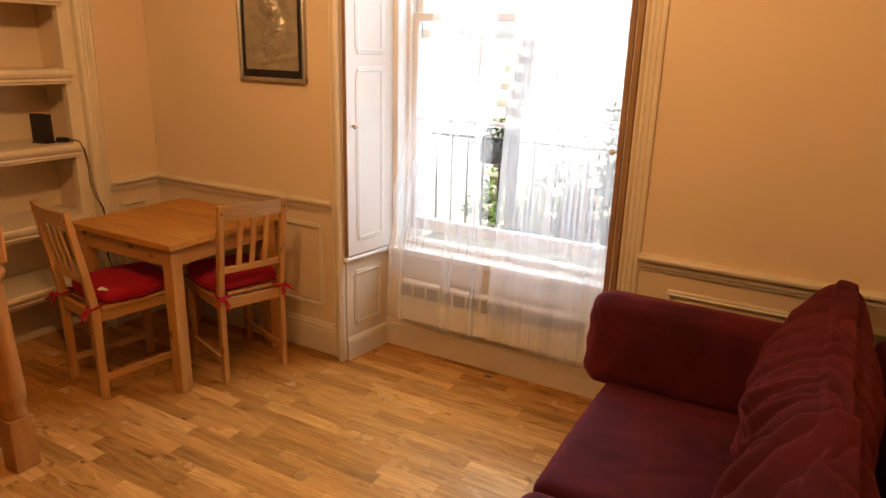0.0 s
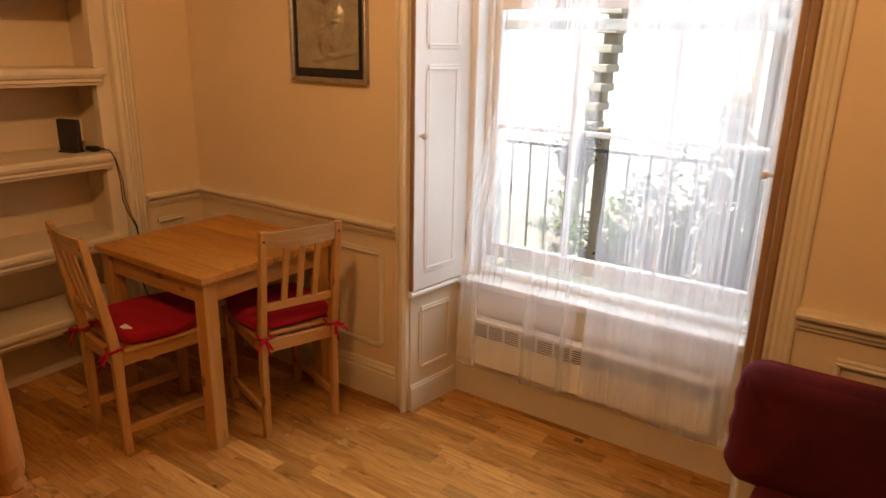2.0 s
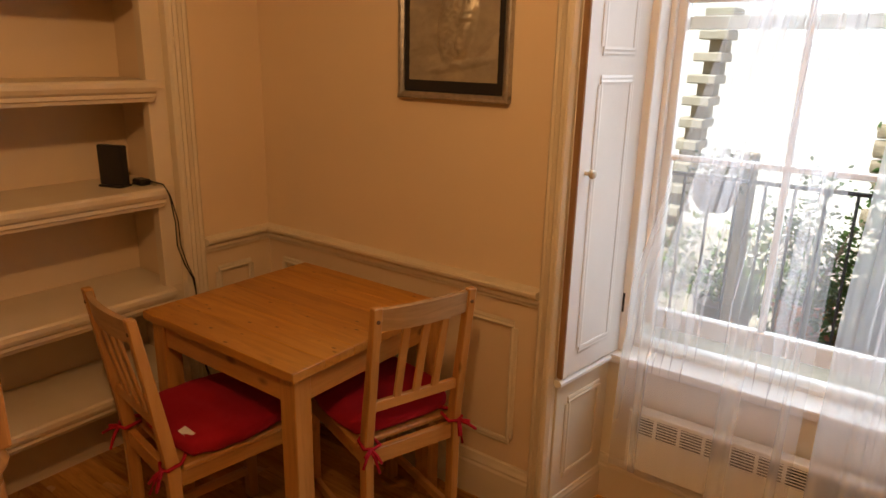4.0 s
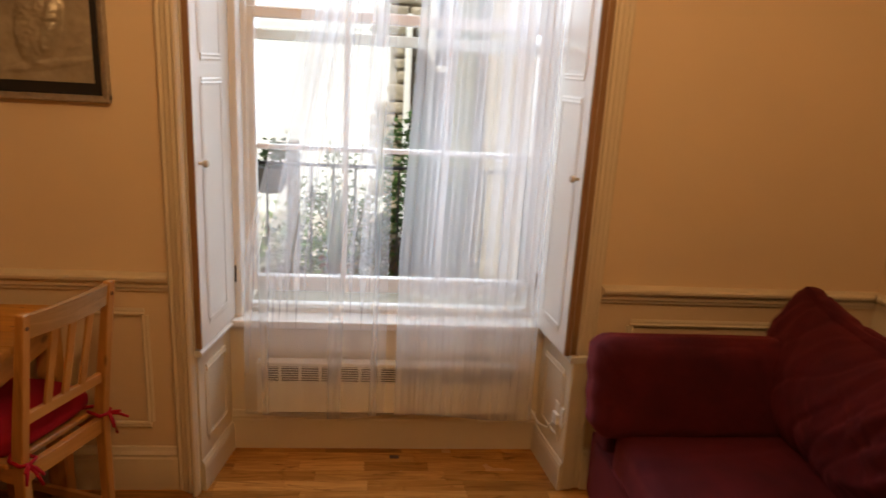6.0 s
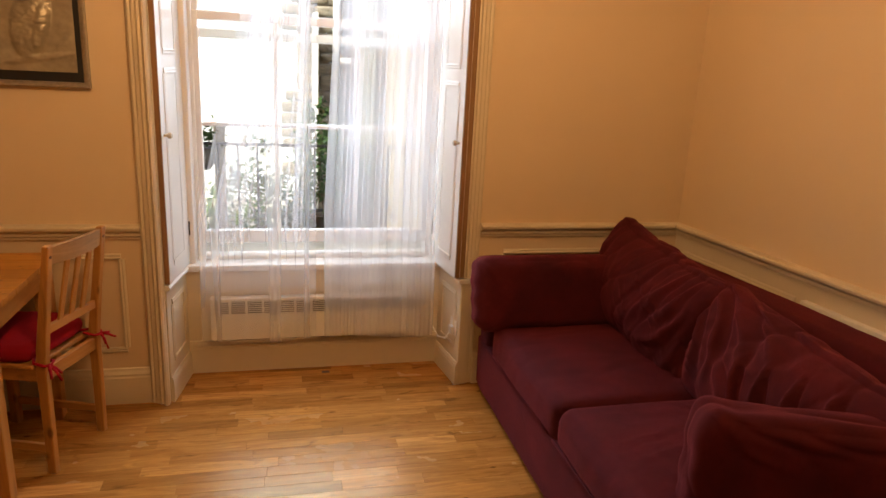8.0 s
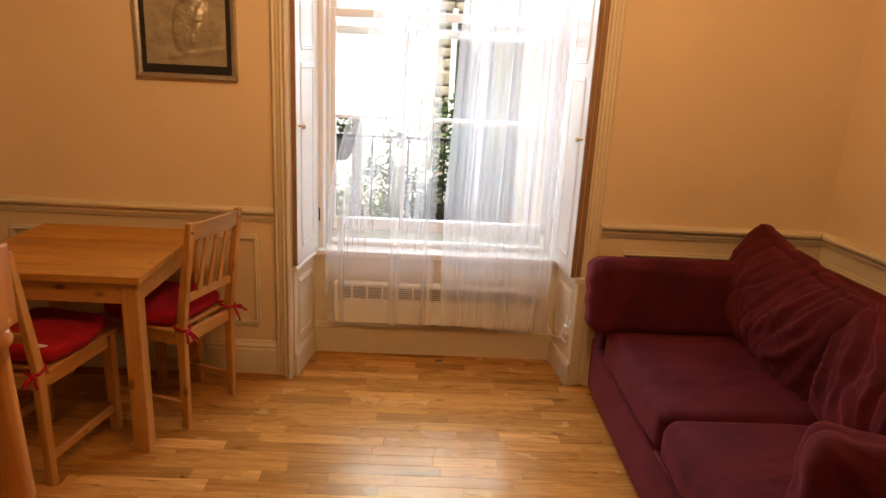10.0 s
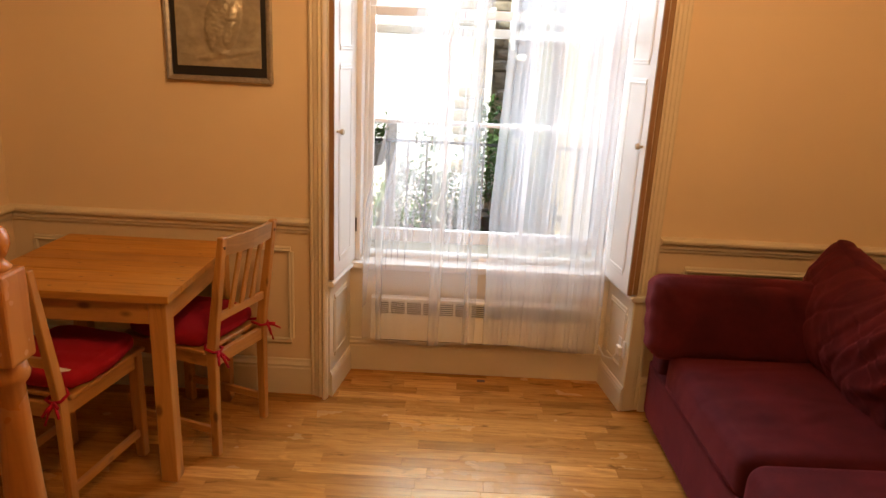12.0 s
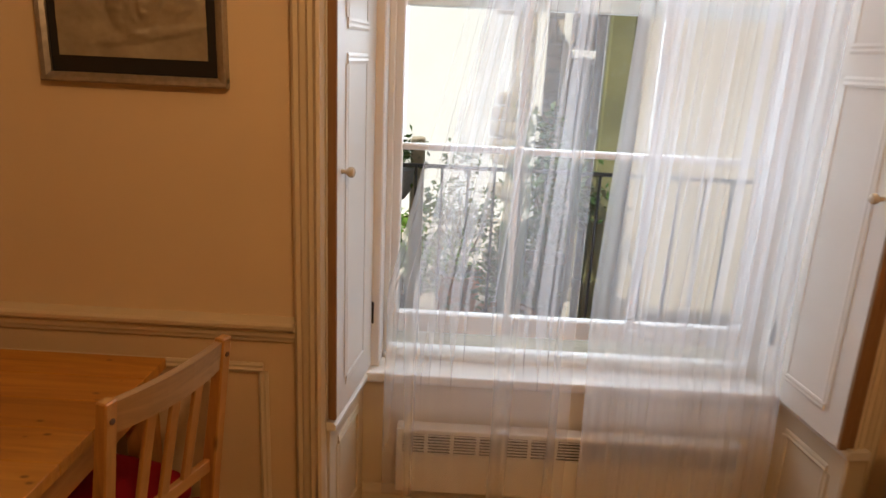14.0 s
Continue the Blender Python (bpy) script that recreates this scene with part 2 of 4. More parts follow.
# frosted lamp shade
SHADE, snt, sb = nodes_of("opal_glass", 0.4)
sb.inputs["Base Color"].default_value = (0.9, 0.85, 0.75, 1)
sb.inputs["Transmission Weight"].default_value = 0.6


# ---- mesh helpers ----
def box(bm, x0, x1, y0, y1, z0, z1, bev=0.0, seg=1, mi=0):
    r = bmesh.ops.create_cube(bm, size=1.0, matrix=Matrix.Translation(((x0 + x1) / 2, (y0 + y1) / 2, (z0 + z1) / 2)) @ Matrix.Diagonal((x1 - x0, y1 - y0, z1 - z0, 1)))
    if bev:
        es = {e for v in r["verts"] for e in v.link_edges}
        bmesh.ops.bevel(bm, geom=list(es), offset=bev, segments=seg, affect="EDGES", profile=0.6)
    return bm


def bx(*a, **k):
    return box(bmesh.new(), *a, **k)


def tube(bm, pts, r, seg=8, r1=None):
    """A round bar along a line of points; r1: the radius at its end."""
    pts = [Vector(p) for p in pts]
    rings = []
    for i, p in enumerate(pts):
        d = (pts[min(i + 1, len(pts) - 1)] - pts[max(i - 1, 0)]).normalized()
        a = d.cross(Vector((0, 0, 1)) if abs(d.z) < 0.9 else Vector((1, 0, 0))).normalized()
        b = d.cross(a)
        rr = r if r1 is None else r + (r1 - r) * i / (len(pts) - 1)
        rings.append([bm.verts.new(p + (a * math.cos(t) + b * math.sin(t)) * rr) for t in (2 * math.pi * k / seg for k in range(seg))])
    for p, q in zip(rings, rings[1:]):
        for k in range(seg):
            bm.faces.new((p[k], p[(k + 1) % seg], q[(k + 1) % seg], q[k]))
    bm.faces.new(rings[0][::-1])
    bm.faces.new(rings[-1])
    return bm


def lathe(bm, prof, cx, cy, seg=20):
    """Turns a profile of (radius, height) about an upright axis."""
    rings = [[bm.verts.new((cx + r * math.cos(2 * math.pi * k / seg), cy + r * math.sin(2 * math.pi * k / seg), z)) for k in range(seg)] for r, z in prof]
    for p, q in zip(rings, rings[1:]):
        for k in range(seg):
            bm.faces.new((p[k], p[(k + 1) % seg], q[(k + 1) % seg], q[k]))
    bm.faces.new(rings[0][::-1])
    bm.faces.new(rings[-1])
    return bm


def mould(bm, prof, p0, p1, out, up=(0, 0, 1), s0=0.0, s1=0.0):
    """A moulding: profile of (projection, height) run from p0 to p1; s0, s1 mitre its ends by so much per projection."""
    p0, p1, out, up = Vector(p0), Vector(p1), Vector(out), Vector(up)
    d = (p1 - p0).normalized()
    a = [bm.verts.new(p0 + out * o + up * h + d * (s0 * o)) for o, h in prof]
    b = [bm.verts.new(p1 + out * o + up * h + d * (s1 * o)) for o, h in prof]
    n = len(prof)
    for i in range(n):
        bm.faces.new((a[i], a[(i + 1) % n], b[(i + 1) % n], b[i]))
    bm.faces.new(a[::-1])
    bm.faces.new(b)
    return bm


def finish(bm, name, material, smooth=False):
    bmesh.ops.recalc_face_normals(bm, faces=bm.faces[:])
    me = bpy.data.meshes.new(name)
    bm.to_mesh(me)
    bm.free()
    for m in material if isinstance(material, (list, tuple)) else [material]:
        me.materials.append(m)
    if smooth:
        me.shade_smooth()
        if smooth == "auto":
            me.set_sharp_from_angle(angle=radians(40))
    return me


def part(name, bm, material, parent, label="", smooth=False):
    ob = new(name, finish(bm, name, material, smooth))
    ob.parent = parent
    if label:
        ob["label"] = label
    return ob


def solid(name, bm, material, label="", category="", group="", kind="", smooth=False):
    return tagged(new(name, finish(bm, name, material, smooth)), label, category, group, kind)


def empty(name, at, label="", category="", group="", kind=""):
    ob = new(name)
    ob.empty_display_size = 0.1
    ob.location = at
    return tagged(ob, label, category, group, kind)


def settle(ob, m=None):
    """Parts were built in world places: keep them there under a thing that has its base elsewhere."""
    for c in ob.children:
        c.matrix_parent_inverse = Matrix.Translation(-ob.location)
    return ob


def puff(sx, sy, sz, rad, bulge=0.02, n=14, wrinkle=0.0, seed=0, dirs=(1, 1, 1), pillow=0.0):
    """A stuffed cushion: a rounded box of full size sx, sy, sz, its faces swollen, with creases in the cloth."""
    bm = bmesh.new()
    bmesh.ops.create_cube(bm, size=2.0)
    bmesh.ops.subdivide_edges(bm, edges=bm.edges[:], cuts=n, use_grid_fill=True)
    h = Vector((sx / 2, sy / 2, sz / 2))
    for v in bm.verts:
        u = v.co.copy()
        p = Vector([u[i] * h[i] for i in range(3)])
        core = Vector([max(-h[i] + rad, min(h[i] - rad, p[i])) for i in range(3)])
        d = p - core
        if d.length > 1e-6:
            p = core + d.normalized() * rad
        for i in range(3):
            j, k = (i + 1) % 3, (i + 2) % 3
            if abs(abs(u[i]) - 1) < 1e-5:
                p[i] += math.copysign(bulge * dirs[i] * (1 - u[j] ** 2) * (1 - u[k] ** 2), u[i])
        if wrinkle:
            warp = noise.noise(Vector((p.y * 3, p.z * 3, seed)))
            q = Vector((p.x * 2 + seed, p.y * 5.5 + p.z * 1.4 + 0.6 * warp, p.z * 1.2))
            w = 0.9 * noise.noise(q) - 1.1 * (1 - min(1, abs(noise.noise(q * 1.25 + Vector((7, 3, seed)))) * 4.2)) ** 2
            w += 0.35 * noise.noise(Vector((q.x * 2, q.y * 3.1 + 2 * warp, q.z * 1.4)))
            if wrinkle > 0.01:               # slack cloth falls in slanting folds
                a, b = p.y * 0.75 + p.z * 0.66, p.y * 0.66 - p.z * 0.75
                k = 1 - min(1, abs(noise.noise(Vector((a * 2.0 + seed, b * 6.5 + 0.9 * warp, seed * 0.7)))) * 2.6)
                slack = max(0.0, min(1.0, 0.55 + 1.5 * noise.noise(Vector((p.y * 2.4, p.z * 2.4, seed + 3)))))
                k2 = 1 - min(1, abs(noise.noise(Vector((a * 4.0, b * 13.0 + 1.5 * warp, seed * 1.3)))) * 2.4)
                w = 0.45 * w + slack * (1.25 * k ** 2.2 + 0.75 * k2 ** 1.8) - 0.4
                w -= 0.35 * (1 - min(1, abs(noise.noise(Vector((q.x, q.y * 2.1, q.z * 1.3 + 5)))) * 4.0)) ** 2
            p += u.normalized() * wrinkle * w
        if pillow:                           # thins towards its seams
            p.x *= (1 - pillow * abs(u.z) ** 3) * (1 - 0.45 * pillow * abs(u.y) ** 5)
        v.co = p
    return bm


def moved(bm, m):
    bmesh.ops.transform(bm, matrix=m, verts=bm.verts[:])
    return bm


def slab(bm, a, b, thick, z0, z1, side, bev=0.003):
    """An upright board from plan point a to b, its thickness to the given side of the way."""
    a, b = Vector((*a, 0)), Vector((*b, 0))
    d = (b - a).normalized()
    n = Vector((-d.y, d.x, 0)) * side
    m = Matrix(((d.x, n.x, 0, a.x), (d.y, n.y, 0, a.y), (0, 0, 1, 0), (0, 0, 0, 1)))
    return moved(box(bm, 0, (b - a).length, 0, thick, z0, z1, bev), m)


# ---- the room's shell ----
X0, X1, Y0, Y1, H = -3.50, 0.46, -4.2, 2.83, 2.85
RL, RR, RY = -2.03, -0.75, 3.11          # window recess: sides and apron
SILL = 0.575
SLANT = 0.10                             # the east wall runs out of square with the window wall


def east(y, inset=0.0):
    """A plan point on the east wall's face at y, so far inside the room."""
    return (X1 + SLANT * (Y1 - y) - inset, y)


E_IN = Vector((-1, -SLANT, 0)).normalized()


def to_east(bm):
    """Draws the east end of a floor or ceiling slab in to the slanting wall."""
    for v in bm.verts:
        if v.co.x > 1.0:
            v.co.x = east(v.co.y)[0] + 0.28
    return bm



wall = bmesh.new()
box(wall, -4.3, -2.13, Y1, 3.55, -0.1, H)
box(wall, -0.67, 1.0, Y1, 3.55, -0.1, H)
box(wall, -2.13, -0.67, Y1, 3.55, 2.52, H)
box(wall, -2.13, -0.67, RY + 0.03, 3.55, -0.1, SILL - 0.05)
solid("wall_north", wall, WALL, "cream painted wall with a tall window recess", "wall", kind="structure")
solid("wall_east", slab(bmesh.new(), east(Y0), east(Y1), 0.3, -0.1, H, -1, 0), WALL, "unseen plaster wall, darkened to cut bounce light above panelling", "wall", kind="structure")
west = bx(-4.3, X0, 2.40, Y1, -0.1, H)
box(west, -4.3, -3.80, 1.0, 2.40, -0.1, H)
box(west, -4.3, X0, Y0, 1.0, -0.1, H)
solid("wall_west", west, WALL, "cream painted wall with a shelved alcove", "wall", kind="structure")
solid("wall_south", bx(-4.3, 1.46, Y0 - 0.2, Y0, -0.1, H), SOUTH_DARK, "unseen plaster wall, darkened to cut bounce light", "wall", kind="structure")
solid("ceiling", to_east(bx(-4.3, 1.6, Y0 - 0.2, 3.55, H, H + 0.2)), CEIL, "white painted plaster ceiling", "ceiling", kind="structure")
floor = solid("floor", to_east(bx(-4.2, 1.5, Y0 - 0.1, RY + 0.02, -0.1, -0.012)), SUBFLOOR, "honey oak strip floor with worn gloss and dark knots", "floor", kind="structure")

# ---- dado rail, skirting, panelling ----
DADO = [(0, -0.062), (0.012, -0.062), (0.014, -0.050), (0.022, -0.046), (0.024, -0.030), (0.036, -0.024), (0.044, -0.016), (0.046, -0.006), (0.042, 0), (0, 0.004)]
SKIRT = [(0, 0), (0.024, 0), (0.024, 0.128), (0.020, 0.136), (0.022, 0.146), (0.014, 0.158), (0.010, 0.170), (0, 0.172)]
BEAD = [(0, -0.013), (0.003, -0.013), (0.007, -0.006), (0.006, 0.0), (0.010, 0.006), (0.007, 0.013), (0, 0.013)]
ZD = 0.845
S, E_ = (0, -1, 0), (1, 0, 0)


def run(name, prof, z, label):
    bm = bmesh.new()
    mould(bm, prof, (X0, Y1, z), (-2.165, Y1, z), S, s0=1)
    mould(bm, prof, (-0.625, Y1, z), (X1, Y1, z), S, s1=-1)
    mould(bm, prof, (X0, 2.50, z), (X0, Y1, z), E_, s1=-1)
    mould(bm, prof, (*east(Y0), z), (*east(Y1), z), E_IN, s1=-1)
    solid(name, bm, TRIM, label, "moulding", kind="structure", smooth=False)


run("dado_rail", DADO, ZD, "cream painted moulded dado rail")
run("baseboard", SKIRT, 0.0, "tall cream painted moulded skirting board")


def panel(p0, p1, z0, z1, out):
    """A moulded panel border on the wall below the dado rail."""
    bm = bmesh.new()
    p0, p1 = Vector(p0), Vector(p1)
    d = (p1 - p0).normalized()
    for z, s in ((z0, 1), (z1, -1)):
        mould(bm, [(o, h * s) for o, h in BEAD], (p0.x, p0.y, z), (p1.x, p1.y, z), out)
    for p, s in ((p0, 1), (p1, -1)):
        mould(bm, [(o * 0.97, h) for o, h in BEAD], (p.x, p.y, z0 + 0.012), (p.x, p.y, z1 - 0.012), out, up=d * s)
    return bm


wain = bmesh.new()
box(wain, X0, -2.165, Y1 - 0.006, Y1, 0.1, ZD - 0.05)
box(wain, -0.625, X1, Y1 - 0.006, Y1, 0.1, ZD - 0.05)
box(wain, X0, X0 + 0.006, 2.50, Y1 - 0.006, 0.1, ZD - 0.05)
slab(wain, east(Y0), east(Y1 - 0.006), 0.006, 0.1, ZD - 0.05, 1, 0)
wainscot = solid("trim_wainscot", wain, TRIM, "cream painted wainscot with moulded panels", "panelling", kind="structure")
for a, b, out in (((-3.40, Y1 - 0.006), (-2.255, Y1 - 0.006), S), ((-0.50, Y1 - 0.006), (0.36, Y1 - 0.006), S),
                  ((X0 + 0.006, 2.56), (X0 + 0.006, 2.72), E_), (east(2.02, 0.006), east(2.74, 0.006), E_IN), (east(0.5, 0.006), east(1.92, 0.006), E_IN)):
    part("panel_moulding", panel((*a, 0), (*b, 0), 0.265, 0.705, out), TRIM, wainscot)

# ---- window surround ----
ARCH = [(0, 0), (0.052, 0), (0.066, 0.008), (0.070, 0.016), (0.060, 0.022), (0.046, 0.028), (0.050, 0.038), (0.040, 0.046), (0.036, 0.060), (0.028, 0.066), (0.030, 0.076), (0.022, 0.084), (0, 0.084)]


def architrave(name, x, side, label, depth=1.0):
    """Upright fluted casing; its thick edge stands at the opening."""
    bm = bmesh.new()
    mould(bm, [(o * depth, h) for o, h in ARCH], (x, Y1, 0.0), (x, Y1, 2.52), S, up=(side, 0, 0))
    solid(name, bm, TRIM, label, "architrave", kind="structure")


architrave("trim_architrave", -2.082, -1, "cream painted fluted window architrave, chipped at its foot")
architrave("trim_architrave", -0.708, 1, "cream painted fluted window architrave beside the sofa", 0.4)
solid("trim_architrave_head", mould(bmesh.new(), ARCH, (-2.082, Y1, 2.52), (-0.708, Y1, 2.52), S), TRIM, "cream painted window head casing", "architrave", kind="structure")
apron = bx(RL - 0.03, RR + 0.03, RY, RY + 0.03, 0.0, SILL - 0.03)
mould(apron, [(o * 0.6, h) for o, h in SKIRT], (RL, RY, 0), (RR, RY, 0), S)
solid("trim_window_apron", apron, TRIM, "cream painted board under the window sill", "panelling", kind="structure")
solid("trim_floor_gap", bx(RL, RR, RY - 0.007, RY - 0.001, 0.0, 0.008, 0.001), GAP, "thin dark strip where floor meets window panelling", "floor gap", kind="structure")
sillb = bx(RL - 0.01, RR + 0.01, 3.085, 3.285, SILL - 0.032, SILL, 0.008, 2)
solid("window_sill_stone", bx(-2.0, -0.78, 3.290, 3.62, SILL - 0.060, SILL - 0.020, 0.006), STONE, "grey weathered stone sill outside the sash", "sill", kind="structure")
solid("window_sill_board", sillb, WHITE, "white gloss painted window sill", "sill", kind="structure")


def reveal(xf, xb, s, stack):
    """Panelled side of the recess, shutter leaf above, ledge between. s: +1 where its face looks along +x; stack: depth of the leaves folded behind."""
    a, b = (xf, 2.80), (xb, RY)
    d = (Vector((*b, 0)) - Vector((*a, 0))).normalized()
    out = Vector((d.y, -d.x, 0)) * s
    low = empty("reveal_panel", (xf, 2.95, 0), "cream painted panelled box under the shutter", "panelling", kind="structure")
    part("board", slab(bmesh.new(), a, b, 0.05, 0.0, 0.548, s), TRIM, low)
    bm = bmesh.new()
    mould(bm, [(o * 0.5, h * 0.72) for o, h in SKIRT], (*a, 0), (*b, 0), out)
    part("skirting", bm, TRIM, low)
    i0, i1 = Vector((*a, 0)) + d * 0.065, Vector((*b, 0)) - d * 0.06
    bm = bmesh.new()
    for z, k in ((0.19, 1), (0.475, -1)):
        mould(bm, [(o * 0.7, h * k) for o, h in BEAD], (i0.x, i0.y, z), (i1.x, i1.y, z), out)
    for p, k in ((i0, 1), (i1, -1)):
        mould(bm, [(o * 0.68, h) for o, h in BEAD], (p.x, p.y, 0.202), (p.x, p.y, 0.463), out, up=d * k)
    part("panel_moulding", bm, TRIM, low)
    led = bmesh.new()
    mould(led, [(-0.05, 0), (0.012, 0), (0.020, 0.006), (0.020, 0.016), (0.012, 0.024), (-0.05, 0.024)], (a[0], a[1] - 0.012, 0.549), (*b, 0.549), out)
    part("ledge", led, WHITE, low, "white gloss ledge, chipped edge")
    settle(low)
    sh = empty("window_shutter", (xf, 2.95, 0.58), "white painted folding window shutter with recessed panels, folded open", "shutter", "window shutters")
    o = out * stack
    sa, sb_ = (a[0] + o.x, a[1] - 0.008), (xb + o.x, RY + 0.02)
    part("leaf", slab(bmesh.new(), sa, sb_, 0.032, 0.578, 2.50, s), WHITE, sh)
    n_leaf = 2 if stack > 0.03 else 1
    for k in range(n_leaf):                  # the back leaves, bare and brown at their edge
        w = (stack + 0.004) / n_leaf
        c = out * (stack - w * (k + 0.5) - 0.001 * k)
        half = out * (w * 0.5 - 0.0012)
        p0, p1 = Vector((a[0], a[1] - 0.010 + 0.006 * k, 0)) + c - half, Vector((xb, RY + 0.018, 0)) + c - half
        part("back_leaf", slab(bmesh.new(), p0.xy, p1.xy, half.length * 2, 0.580, 2.50, -s, 0.002), BARE, sh, "bare brown timber edge of the folded leaf")
    # dark-coloured slab stands in for the shade in the gap behind the leaves
    part("fold_shade", slab(bmesh.new(), (a[0] - out.x * 0.012, a[1] + 0.004), (xb - out.x * 0.012, RY + 0.01), 0.010, 0.580, 2.50, -s, 0.001), GAP, sh, "dark slab for the shade behind the folded leaf")
    for z0, z1 in ((0.66, 1.50), (1.58, 2.42)):
        bm = bmesh.new()
        j0, j1 = Vector((*sa, 0)) + d * 0.075, Vector((*sb_, 0)) - d * 0.085
        for z, k in ((z0, 1), (z1, -1)):
            mould(bm, [(q * 0.34, h * k) for q, h in BEAD], (j0.x, j0.y, z), (j1.x, j1.y, z), out)
        for p, k in ((j0, 1), (j1, -1)):
            mould(bm, [(q * 0.32, h) for q, h in BEAD], (p.x, p.y, z0 + 0.012), (p.x, p.y, z1 - 0.012), out, up=d * k)
        part("panel_moulding", bm, WHITE, sh)
    kp = Vector((*sa, 1.235)) + d * 0.035
    bm = lathe(bmesh.new(), [(0.006, 0), (0.005, 0.010), (0.007, 0.014), (0.012, 0.018), (0.0135, 0.024), (0.011, 0.031), (0.004, 0.034)], 0, 0, 14)
    rot = out.to_track_quat("Z", "Y").to_matrix().to_4x4()
    part("knob", moved(bm, Matrix.Translation(kp) @ rot), KNOB, sh, "small turned china knob", "auto")
    for z in (0.72, 2.2):
        q = Vector((*sb_, z))
        part("hinge", bx(q.x - 0.006, q.x + 0.006, q.y - 0.004, q.y + 0.008, z, z + 0.07, 0.002), IRON, sh, "small dark hinge")
    settle(sh)


reveal(-2.075, RL, 1, 0.020)
reveal(-0.705, RR, -1, 0.044)

# ---- sash window ----
win = empty("window_1", (-1.385, 3.25, SILL), "white painted sash window, lower sash slid up a hand's width", "window", kind="structure")
bm = bmesh.new()
for x, s in ((-2.03, 1), (-0.75, -1)):
    a, b = sorted((x - s * 0.06, x + s * 0.045))
    box(bm, a, b, 3.13, 3.40, SILL, 2.52, 0.004)
    a, b = sorted((x + s * 0.045, x + s * 0.062))
    box(bm, a, b, 3.22, 3.245, SILL, 2.50, 0.002)
box(bm, -2.0, -0.78, 3.13, 3.40, 2.44, 2.52, 0.004)
box(bm, -1.985, -0.795, 3.20, 3.288, SILL - 0.004, SILL + 0.018, 0.004)
part("window_frame", bm, WHITE, win)


def sash(name, x0, x1, y, z0, z1, bot, top, bars, mids):
    """A sliding sash with stiles, rails, glazing bars and its panes."""
    s = part(name, bmesh.new(), WHITE, win)
    bm = bmesh.new()
    box(bm, x0, x0 + 0.042, y, y + 0.04, z0, z1, 0.004)
    box(bm, x1 - 0.042, x1, y, y + 0.04, z0, z1, 0.004)
    box(bm, x0 + 0.042, x1 - 0.042, y + 0.001, y + 0.039, z0, z0 + bot, 0.004)
    box(bm, x0 + 0.042, x1 - 0.042, y + 0.001, y + 0.039, z1 - top, z1, 0.004)
    me = s.data
    s.data = finish(bm, name, WHITE)
    bpy.data.meshes.remove(me)
    for x in bars:
        part("glazing_bar", bx(x - 0.010, x + 0.010, y + 0.004, y + 0.036, z0 + bot, z1 - top, 0.005), WHITE, s)
    for z in mids:
        part("glazing_bar", bx(x0 + 0.042, x1 - 0.042, y + 0.006, y + 0.034, z - 0.010, z + 0.010, 0.005), WHITE, s)
    xs, zs = [x0 + 0.042, *bars, x1 - 0.042], [z0 + bot, *mids, z1 - top]
    for a, b in zip(xs, xs[1:]):
        for c, d in zip(zs, zs[1:]):
            g = part("pane", bx(a + 0.008, b - 0.008, y + 0.0185, y + 0.0215, c + 0.008, d - 0.008), GLASS, s)
            g.visible_shadow = False
    return s


BARS = (-1.59, -1.19)
sash("lower_sash", -1.985, -0.795, 3.25, 0.648, 1.775, 0.065, 0.042, BARS, (1.248,))
sash("upper_sash", -1.985, -0.795, 3.30, 1.655, 2.44, 0.042, 0.05, BARS, (2.06,))
part("sash_catch", moved(lathe(bmesh.new(), [(0.012, 0), (0.012, 0.006), (0.006, 0.01), (0.008, 0.03), (0.003, 0.036)], 0, 0, 10), pose(-1.19, 3.27, 1.775)), BRASS, win, "small brass sash catch", "auto")
settle(win)


# ---- dining table ----
tab = empty("dining_table", (-2.85, 2.42, 0), "square knotty pine dining table in the corner by the wall", "table")
TX0, TX1, TY0, TY1, TZ = -3.215, -2.492, 2.074, 2.775, 0.74
for i in range(6):
    w = (TY1 - TY0) / 6
    part("top_board", bx(TX0, TX1, TY0 + i * w + 0.0004, TY0 + (i + 1) * w - 0.0004, TZ - 0.028, TZ, 0.0015), PINE_X, tab)
for x, s in ((TX0 + 0.018, 1), (TX1 - 0.018, -1)):
    for y, q in ((TY0 + 0.018, 1), (TY1 - 0.018, -1)):
        a, b = sorted((x, x + s * 0.062))
        c, d = sorted((y, y + q * 0.062))
        part("leg", bx(a, b, c, d, 0, TZ - 0.0285, 0.003), PINE_Z, tab)
for y in (TY0 + 0.026, TY1 - 0.048):
    part("apron_rail", bx(TX0 + 0.081, TX1 - 0.081, y, y + 0.022, TZ - 0.115, TZ - 0.0285, 0.002), PINE_R, tab)
for x in (TX0 + 0.026, TX1 - 0.048):
    part("apron_rail", bx(x, x + 0.022, TY0 + 0.081, TY1 - 0.081, TZ - 0.115, TZ - 0.0285, 0.002), PINE_Y, tab)
settle(tab)


